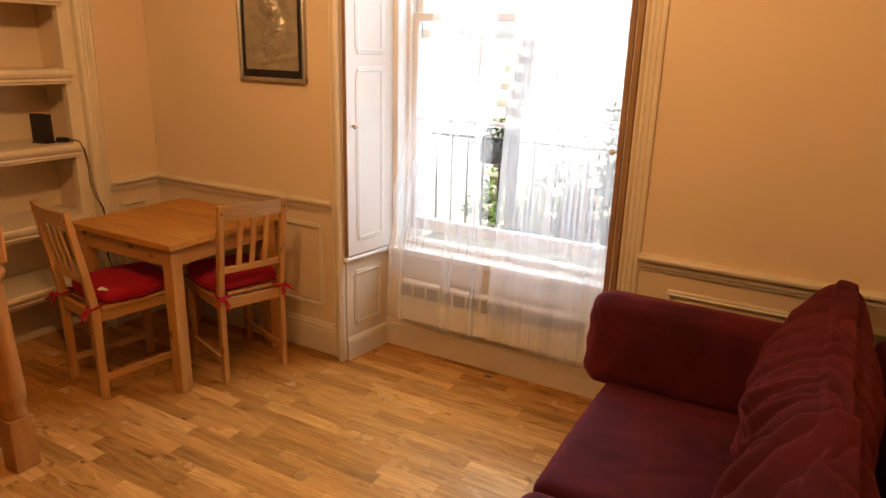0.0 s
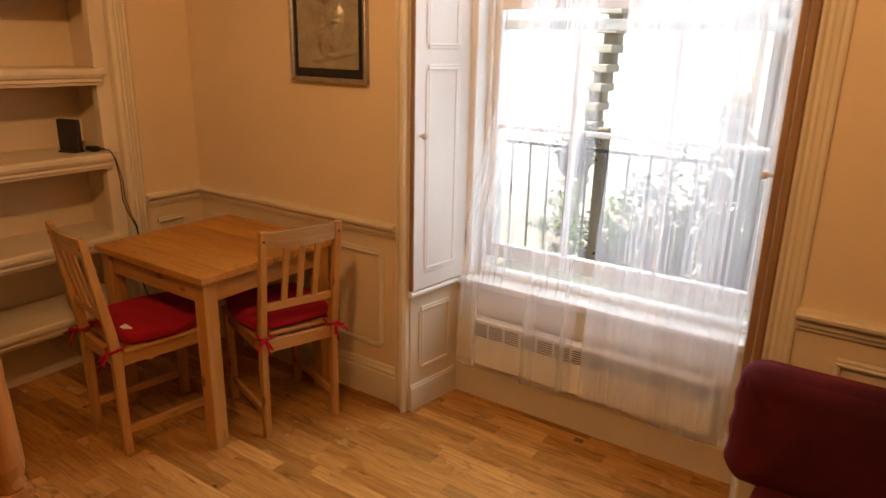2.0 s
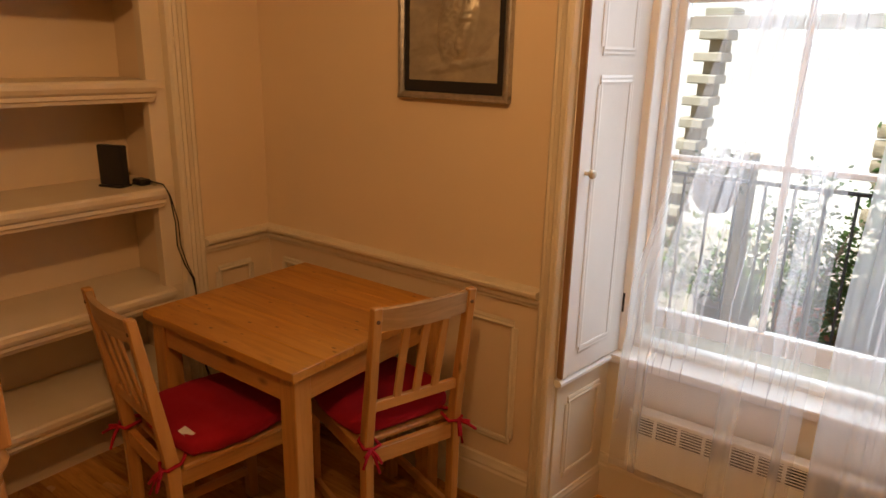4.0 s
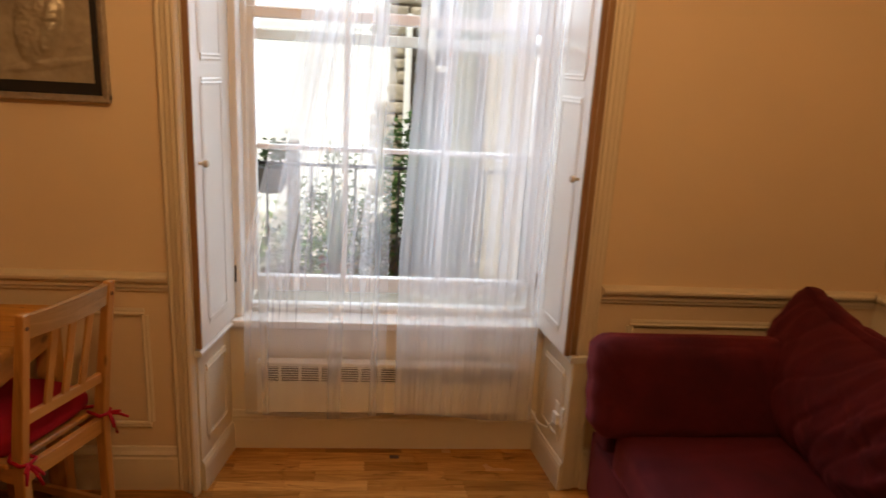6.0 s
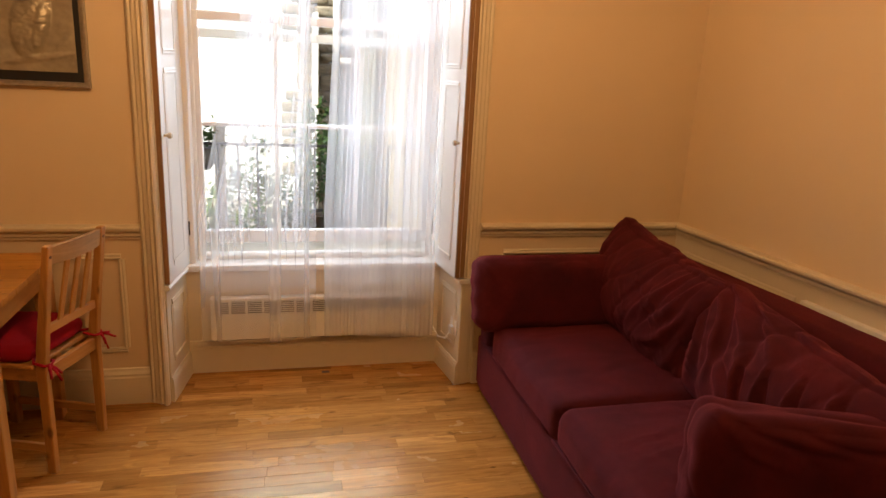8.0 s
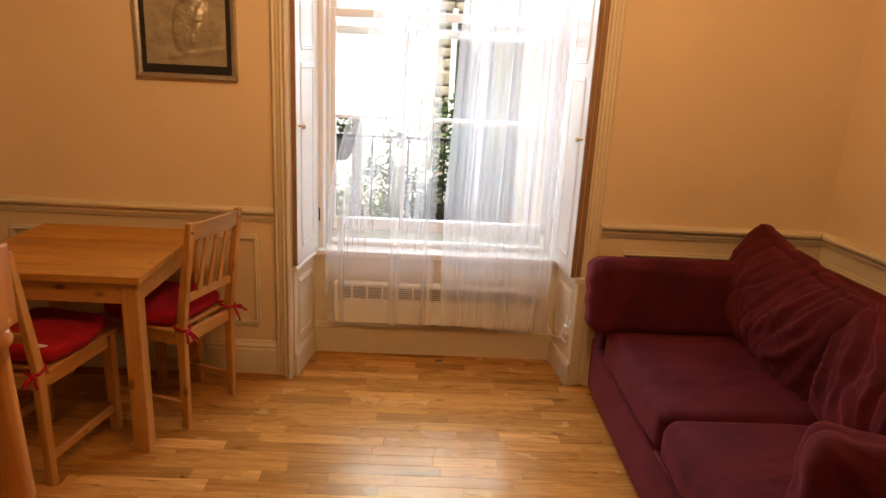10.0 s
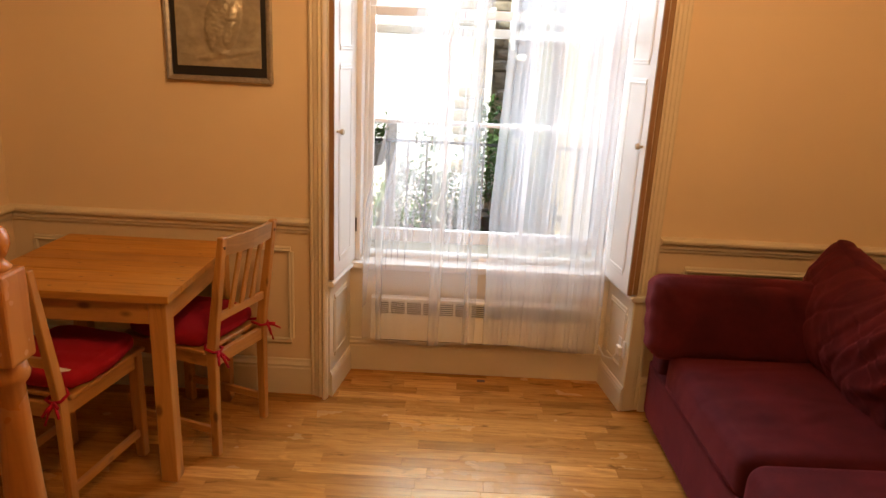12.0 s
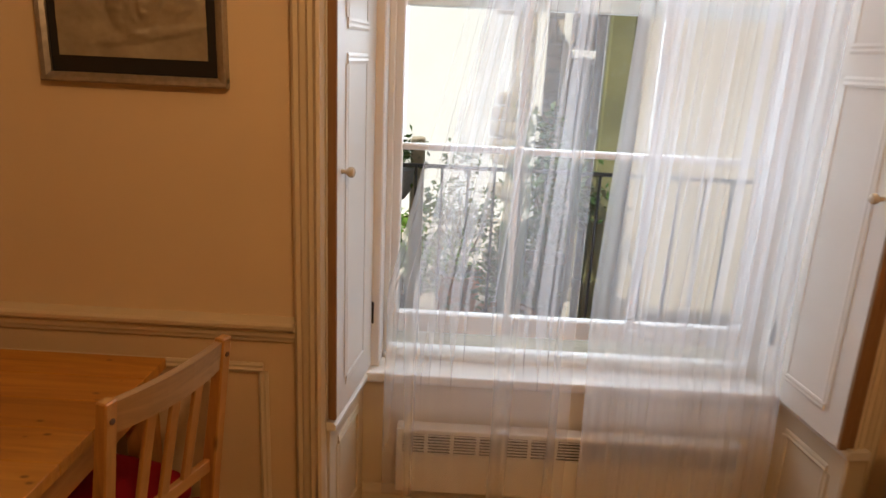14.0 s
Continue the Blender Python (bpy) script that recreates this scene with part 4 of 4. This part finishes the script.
# ---- voile curtains ----
def voile(xa, xb, xt, xu, folds, seed, label, cloth_):
    """A hanging sheer from xa..xb at its hem to xt..xu at the rod, its pleats lapping over themselves here and there."""
    bm = bmesh.new()
    nx, nz = 420, 44
    rows = []
    for j in range(nz + 1):
        z = 0.205 + (2.44 - 0.205) * j / nz
        k = max(0.0, min(1.0, (z - 0.85) / 1.1))
        x0, x1 = xa + (xt - xa) * k, xb + (xu - xb) * k
        low = max(0.0, (0.75 - z) / 0.55)
        row = []
        for i in range(nx + 1):
            u = i / nx
            ph = folds * 2 * math.pi * (u + 0.07 * noise.noise(Vector((u * 4, z * 0.25, seed + 5))) + 0.012 * noise.noise(Vector((u * 15, z * 0.5, seed))))
            deep = 0.55 + 1.1 * noise.noise(Vector((u * 7, z * 0.35, seed + 9)))
            calm = 1 - 0.8 * max(0.0, min(1.0, (0.78 - z) / 0.2))
            deep = max(0.12, deep) * calm
            x = x0 + (x1 - x0) * u + deep * 0.30 * (x1 - x0) / folds * math.sin(2 * ph + 0.8) * min(1.0, 8 * u, 8 * (1 - u))
            y = 3.040 + 0.013 * deep * math.sin(ph) + 0.004 * calm * math.sin(2.3 * ph + seed) - 0.045 * min(1.0, low + 0.35 * (z < 0.62))
            row.append(bm.verts.new((x, min(y, 3.075 if z > 0.6 else 3.022), z + 0.012 * math.sin(u * 5 + seed) * (1 - j / nz))))
        rows.append(row)
    for p, q in zip(rows, rows[1:]):
        for i in range(nx):
            bm.faces.new((p[i], p[i + 1], q[i + 1], q[i]))
    return solid("voile_curtain", bm, cloth_, label, "curtain", "window voiles", smooth=True)


voile(-1.955, -1.405, -1.690, -1.400, 9, 2, "sheer white voile curtain, loosely gathered, before the sash window", VOILE)
voile(-1.365, -0.800, -1.315, -0.800, 11, 7, "sheer white voile curtain, closely gathered, before the sash window", VOILE_CLOSE)
pole = empty("curtain_rod", (-1.385, 3.035, 2.44), "thin white curtain rod at the window head", "curtain rod")
part("rod", tube(bmesh.new(), [(RL - 0.03, 3.035, 2.445), (RR + 0.03, 3.035, 2.445)], 0.008, 10), WHITE, pole, "", True)
settle(pole)

# ---- alcove shelves ----
bc = empty("alcove_bookcase", (-3.62, 1.7, 0), "cream painted built-in alcove shelves with moulded fronts", "bookcase")
NOSE = [(0, 0), (0.020, 0), (0.024, 0.012), (0.032, 0.016), (0.030, 0.028), (0.040, 0.036), (0.046, 0.050), (0.046, 0.066), (0.040, 0.073), (0, 0.074)]
for z in (1.452, 1.076, 0.690, 0.350, 1.83, 2.2):
    sh = part("shelf", bx(-3.80, -3.492, 1.02, 2.395, z - 0.030, z, 0.002), SHELF, bc)
    part("nosing", mould(bmesh.new(), NOSE, (-3.492, 1.02, z - 0.072), (-3.492, 2.340, z - 0.072), E_), SHELF, sh)
part("side_board", bx(-3.54, -3.497, 2.330, 2.402, 0, H, 0.002), SHELF, bc)
part("plinth", bx(-3.74, -3.70, 1.02, 2.395, 0, 0.32), SHELF, bc)
bm = bmesh.new()
mould(bm, [(o * 0.7, h * 1.2) for o, h in ARCH], (-3.50, 2.402, 0), (-3.50, 2.402, H), E_, up=(0, 1, 0))
part("pilaster", bm, TRIM, bc, "cream fluted pilaster")
settle(bc)

# ---- router and its cable ----
ro = empty("router", (-3.60, 2.25, 1.076), "black plastic router standing on the shelf", "router")
part("case", moved(bx(-0.014, 0.014, -0.055, 0.055, 0.006, 0.150, 0.006, 2), pose(-3.605, 2.235, 1.076, 0, 0, -72)), BLACK, ro)
part("foot", moved(bx(-0.03, 0.03, -0.05, 0.05, 0, 0.008, 0.003), pose(-3.605, 2.235, 1.076, 0, 0, -72)), BLACK, ro)
settle(ro)
cb = empty("network_cable", (-3.44, 2.33, 1.0), "thin dark cable hanging from the shelf to behind the table", "cable")
pts = [(-3.57, 2.28, 1.085), (-3.52, 2.32, 1.095), (-3.46, 2.335, 1.088), (-3.438, 2.342, 1.05), (-3.437, 2.355, 0.95), (-3.43, 2.35, 0.86), (-3.432, 2.375, 0.78), (-3.425, 2.40, 0.72), (-3.42, 2.41, 0.60), (-3.43, 2.40, 0.45), (-3.42, 2.43, 0.30), (-3.44, 2.45, 0.18)]
part("lead", tube(bmesh.new(), pts, 0.0028, 6), BLACK, cb, "", True)
part("lead", tube(bmesh.new(), [(x + 0.006, y + 0.010 * math.sin(9 * z), z) for x, y, z in pts], 0.0022, 6), BLACK, cb, "", True)
part("adapter", bx(-3.59, -3.53, 2.29, 2.33, 1.078, 1.10, 0.004), BLACK, cb)
settle(cb)

# ---- stair newel ----
st = empty("stair_newel", (-2.592, 1.382, 0), "varnished turned pine newel post with ball finial and handrail", "newel post")
NX, NY = -2.580, 1.382
part("foot_block", bx(NX - 0.046, NX + 0.046, NY - 0.046, NY + 0.046, 0, 0.22, 0.006, 2), NEWEL, st)
part("turned_shaft", lathe(bmesh.new(), [(0.042, 0.215), (0.047, 0.235), (0.040, 0.25), (0.049, 0.275), (0.051, 0.32), (0.047, 0.42), (0.041, 0.56), (0.036, 0.70), (0.034, 0.77), (0.046, 0.785), (0.050, 0.80), (0.044, 0.815), (0.040, 0.835)], NX, NY, 28), NEWEL, st, "", True)
part("top_block", bx(NX - 0.047, NX + 0.047, NY - 0.047, NY + 0.047, 0.83, 1.055, 0.008, 2), NEWEL, st)
part("finial", lathe(bmesh.new(), [(0.036, 1.052), (0.040, 1.062), (0.030, 1.072), (0.026, 1.080), (0.034, 1.092), (0.041, 1.112), (0.042, 1.126), (0.036, 1.148), (0.022, 1.162), (0.004, 1.167)], NX, NY, 28), NEWEL, st, "turned ball finial", True)
part("handrail", board(None, (NX - 0.03, NY - 0.04, 0.90), (NX - 0.22, NY - 1.10, 1.75), 0.062, 0.055, (1, 0, 0), 0.014), NEWEL, st)
settle(st)


# ---- ceiling pendant (above the walk) ----
pend = empty("ceiling_pendant", (-1.35, 0.95, H), "plain pendant lamp hanging from the ceiling", "lamp")
part("rose", lathe(bmesh.new(), [(0.05, H - 0.03), (0.05, H - 0.001)], -1.35, 0.95, 16), WHITE, pend)
part("flex", tube(bmesh.new(), [(-1.35, 0.95, H - 0.02), (-1.35, 0.95, 2.52)], 0.004, 6), WHITE, pend)
# unseen dish on rods, added to keep the bulb's direct light off the floor
part("light_blocker", lathe(bmesh.new(), [(0.012, 2.345), (0.060, 2.352), (0.088, 2.366), (0.092, 2.372), (0.086, 2.374), (0.058, 2.360), (0.012, 2.354)], -1.35, 0.95, 24), SILVER, pend, "added metal dish that blocks the bulb's downward light", True)
for k in range(3):
    part("blocker_rod", tube(bmesh.new(), [(-1.35 + 0.08 * math.cos(2.1 * k), 0.95 + 0.08 * math.sin(2.1 * k), 2.368), (-1.35, 0.95, 2.53)], 0.002, 5), SILVER, pend)
settle(pend)

# ---- outside ----
gr = solid("ground", bx(-60, 60, 3.55, 120, -0.32, -0.20), PAVING, "sandstone paving of the sunken garden", "ground", kind="structure")

rl = empty("garden_railing", (-1.4, 4.4, -0.2), "black iron garden railing with slim bars", "railing")
part("top_rail", bx(-4.2, 1.6, 4.39, 4.41, 1.005, 1.023, 0.003), IRON, rl)
part("bottom_rail", bx(-4.2, 1.6, 4.392, 4.408, -0.10, -0.085, 0.003), IRON, rl)
bar = None
for k in range(46):
    x = -4.1 + k * 0.125
    if bar is None:
        bar = part("baluster", tube(bmesh.new(), [(0, 4.4, -0.2), (0, 4.4, 1.006)], 0.0075, 6), IRON, rl)
        ob = bar
    else:
        ob = new("baluster", bar.data)
        ob.parent = rl
    ob.location.x = x
settle(rl)

# stone garden wall with its stones
gw = solid("stone_garden_wall", bx(-1.42, 1.6, 6.02, 6.35, -0.2, 3.2), MORTAR, "old rubble stone garden wall", "wall", kind="structure")
stones = []
for k in range(10):
    b = puff(1.0, 1.0, 1.0, 0.09, 0.02, 3, 0.07, k * 3.1)
    stones.append(finish(b, "stone", STONE, True))
rng = random.Random(4)
z, n = -0.2, 0
while z < 3.1:
    h = rng.uniform(0.09, 0.17)
    x = -1.46 + rng.uniform(-0.12, 0.10)
    while x < 0.9:
        w = rng.uniform(0.14, 0.36)
        ob = new("stone", stones[n % 10])
        ob.parent = gw
        ob.location, ob.scale = (x + w / 2, 6.02, z + h / 2), (w - 0.012, 0.09, h - 0.012)
        n += 1
        x += w
    z += h

# stair of stone steps seen across the garden
stp = empty("garden_steps", (-2.9, 6.0, -0.2), "open stone garden steps with dark gaps between treads", "steps")
for k in range(13):
    z = -0.10 + k * 0.165
    part("tread", bx(-3.02 + 0.012 * k, -2.80 + 0.012 * k, 6.0 + 0.05 * k, 6.30 + 0.05 * k, z, z + 0.07, 0.008), PAVING, stp)
    part("riser", bx(-2.96 + 0.012 * k, -2.83 + 0.012 * k, 6.10 + 0.05 * k, 6.25 + 0.05 * k, z - 0.095, z, 0.004), STONE, stp)
settle(stp)
solid("backdrop_render_wall", bx(-9, -0.2, 8.6, 8.9, -0.2, 4.2), PALEWALL, "pale sunlit rendered wall across the garden", "wall", kind="structure")
solid("side_house_wall", bx(-0.86, 3.0, 5.2, 5.5, -0.2, 4.0), GREYWALL, "grey rendered neighbouring wall", "wall", kind="structure")
solid("mossy_pier", bx(-0.985, -0.845, 5.10, 5.198, -0.2, 4.0, 0.01), MOSSWALL, "yellow-green mossy rendered pier", "wall", kind="structure")
dp = empty("drainpipe", (-1.02, 5.15, -0.2), "black cast-iron drainpipe with collars", "drainpipe")
part("pipe", tube(bmesh.new(), [(-1.02, 5.15, -0.2), (-1.02, 5.15, 4.0)], 0.024, 14), IRON, dp, "", True)
for z in (0.2, 1.1, 2.0, 2.9):
    part("collar", lathe(bmesh.new(), [(0.025, z), (0.032, z + 0.005), (0.032, z + 0.05), (0.025, z + 0.055)], -1.02, 5.15, 14), IRON, dp, "", True)
settle(dp)

# white door standing open, seen on its edge, and a white framed window beyond
gd = empty("garden_door", (-1.27, 5.8, -0.2), "white painted garden door standing open, seen edge-on", "door")
part("leaf", bx(-1.305, -1.262, 5.62, 5.95, -0.2, 1.95, 0.004), WHITE, gd)
part("handle", tube(bmesh.new(), [(-1.262, 5.66, 1.27), (-1.225, 5.66, 1.27), (-1.22, 5.76, 1.275)], 0.010, 8), SILVER, gd, "lever handle", True)
part("handle_plate", bx(-1.262, -1.256, 5.64, 5.68, 1.12, 1.32, 0.002), SILVER, gd)
settle(gd)
gwin = empty("garden_window", (-0.95, 5.97, 0.9), "white framed window in the garden wall", "window")
for x in (-1.10, -0.86):
    part("frame", bx(x - 0.025, x + 0.025, 5.90, 5.96, 0.9, 2.6, 0.005), WHITE, gwin)
part("cross_rail", bx(-1.075, -0.885, 5.905, 5.955, 1.55, 1.60, 0.005), WHITE, gwin)
part("sill", bx(-1.16, -0.80, 5.84, 5.96, 0.86, 0.90, 0.005), WHITE, gwin)
part("pane", bx(-1.075, -0.885, 5.925, 5.935, 0.9, 2.6), GLASS, gwin)
settle(gwin)


def leaves(bm, centre, spread_, count, size, rg):
    """Many small folded leaves scattered round a centre in clumps."""
    c = Vector(centre)
    clumps = [c + Vector((rg.gauss(0, spread_[0]), rg.gauss(0, spread_[1]), rg.gauss(0, spread_[2]))) for _ in range(max(5, count // 30))]
    for _ in range(count):
        q = rg.choice(clumps)
        p = q + Vector((rg.gauss(0, 0.05), rg.gauss(0, 0.05), rg.gauss(0, 0.05)))
        d = Vector((rg.gauss(0, 1), rg.gauss(0, 1), rg.gauss(0, 0.6))).normalized()
        s = d.cross(Vector((rg.gauss(0, 1), rg.gauss(0, 1), rg.gauss(0, 1)))).normalized()
        l, w = size * rg.uniform(0.7, 1.3), size * 0.26
        up = d.cross(s) * w * 0.4
        v = [bm.verts.new(x) for x in (p, p + d * l * 0.5 + s * w + up, p + d * l, p + d * l * 0.5 - s * w + up)]
        bm.faces.new((v[0], v[1], v[2]))
        bm.faces.new((v[0], v[2], v[3]))
    return bm


def plant(label, x, y, zb, h, pot, pr, ph, spread_, count, size, leaf, seed):
    rg = random.Random(seed)
    p = empty("potted_shrub", (x, y, zb), label, "plant", "garden pots")
    part("pot", lathe(bmesh.new(), [(pr * 0.68, zb), (pr * 0.95, zb + ph * 0.85), (pr * 1.06, zb + ph * 0.86), (pr * 1.06, zb + ph), (pr * 0.92, zb + ph), (pr * 0.9, zb + ph - 0.03)], x, y, 20), pot, p, "", "auto")
    part("soil", lathe(bmesh.new(), [(pr * 0.89, zb + ph - 0.05), (pr * 0.89, zb + ph - 0.025)], x, y, 16), SOIL, p)
    tw = bmesh.new()
    for k in range(7):
        a = rg.uniform(0, 6.28)
        e = Vector((x + spread_[0] * 1.3 * math.cos(a), y + spread_[1] * 1.3 * math.sin(a), zb + ph + h * rg.uniform(0.6, 1.0)))
        tube(tw, [(x, y, zb + ph - 0.04), (x * 0.6 + e.x * 0.4 + 0.02, y * 0.6 + e.y * 0.4, zb + ph + h * 0.3), e], 0.009, 5, 0.003)
    part("stem", tw, TWIG, p)
    part("foliage", leaves(bmesh.new(), (x, y, zb + ph + h * 0.55), spread_, count, size, rg), leaf, p)
    return settle(p)


plant("tall leafy shrub in a grey glazed pot outside the railing", -1.24, 5.0, -0.2, 0.72, DARKPOT, 0.15, 0.62, (0.12, 0.12, 0.20), 900, 0.055, LEAF, 1)
plant("bushy green shrub in a terracotta pot", -1.47, 4.8, -0.2, 0.45, TERRA, 0.16, 0.35, (0.13, 0.12, 0.14), 700, 0.05, LEAF, 2)
plant("bright green shrub in a dark pot", -2.15, 5.3, -0.2, 0.45, DARKPOT, 0.18, 0.30, (0.22, 0.15, 0.13), 1000, 0.055, LEAF2, 3)
plant("dark leafy shrub in a terracotta pot", -1.75, 5.5, -0.2, 0.60, TERRA, 0.17, 0.35, (0.17, 0.14, 0.18), 800, 0.05, LEAF, 5)
hp = empty("hanging_pot", (-2.10, 4.45, 0.75), "dark hanging pot hooked on the railing", "plant pot")
part("pot", lathe(bmesh.new(), [(0.065, 0.83), (0.10, 0.88), (0.11, 0.98), (0.10, 0.98)], -2.10, 4.50, 16), GREYPOT, hp, "", True)
part("hook", tube(bmesh.new(), [(-2.10, 4.42, 0.95), (-2.10, 4.41, 1.03), (-2.10, 4.385, 1.03), (-2.10, 4.385, 0.98)], 0.005, 6), IRON, hp)
part("foliage", leaves(bmesh.new(), (-2.10, 4.50, 1.02), (0.07, 0.06, 0.03), 200, 0.04, random.Random(8)), LEAF, hp)
settle(hp)
solid("garden_post", bx(-2.02, -1.95, 4.62, 4.69, -0.2, 1.12, 0.008), STONE, "grey weathered timber garden post", "post")

# ---- floor strips (last) ----
LENS = (0.26, 0.32, 0.38, 0.45, 0.52, 0.60)
SW = 0.0665


def strip_verts(l, w):
    e, c = 0.0002, 0.0006
    x, y = l / 2 - e, w / 2 - e
    low = [(-x, -y, -0.012), (x, -y, -0.012), (x, y, -0.012), (-x, y, -0.012)]
    mid = [(-x, -y, -c * 0.5), (x, -y, -c * 0.5), (x, y, -c * 0.5), (-x, y, -c * 0.5)]
    top = [(-x + c, -y + c, 0), (x - c, -y + c, 0), (x - c, y - c, 0), (-x + c, y - c, 0)]
    faces = [(i, (i + 1) % 4, 4 + (i + 1) % 4, 4 + i) for i in range(4)] + [(4 + i, 4 + (i + 1) % 4, 8 + (i + 1) % 4, 8 + i) for i in range(4)] + [(8, 9, 10, 11)]
    return low + mid + top, faces


meshes = {}
for l in LENS:
    vs, fs = strip_verts(l, SW)
    me = bpy.data.meshes.new("strip")
    me.from_pydata(vs, [], fs)
    me.materials.append(FLOOR_O)
    meshes[l] = me
rng = random.Random(11)
rest_v, rest_f, picked = [], [], 0
y = RY + 0.02 - SW / 2
while y > Y0 - 0.05:
    x, first, end = -4.15, rng.uniform(0.1, 0.4), east(y)[0] + 0.03
    while x < end - 0.01:
        l = min(first or rng.choice(LENS), end - x)
        first = 0
        cx, dz = x + l / 2, rng.uniform(-0.0003, 0.0)
        if -2.55 < cx < -0.55 and 1.55 < y and picked < 300 or -2.2 < cx < -0.6 and 1.2 < y <= 1.55 and picked < 300:
            ob = new("strip", meshes[l])
            ob.parent = floor
            ob.location = (cx, y, dz)
            picked += 1
        else:
            vs, fs = strip_verts(l, SW)
            k = len(rest_v)
            rest_v += [(a + cx, b + y, c + dz) for a, b, c in vs]
            rest_f += [tuple(i + k for i in f) for f in fs]
        x += l
    y -= SW
me = bpy.data.meshes.new("floor_strips")
me.from_pydata(rest_v, [], rest_f)
me.materials.append(FLOOR_I)
fs_ = new("floor_strips", me)
fs_.parent = floor
tagged(fs_, kind="stuff")
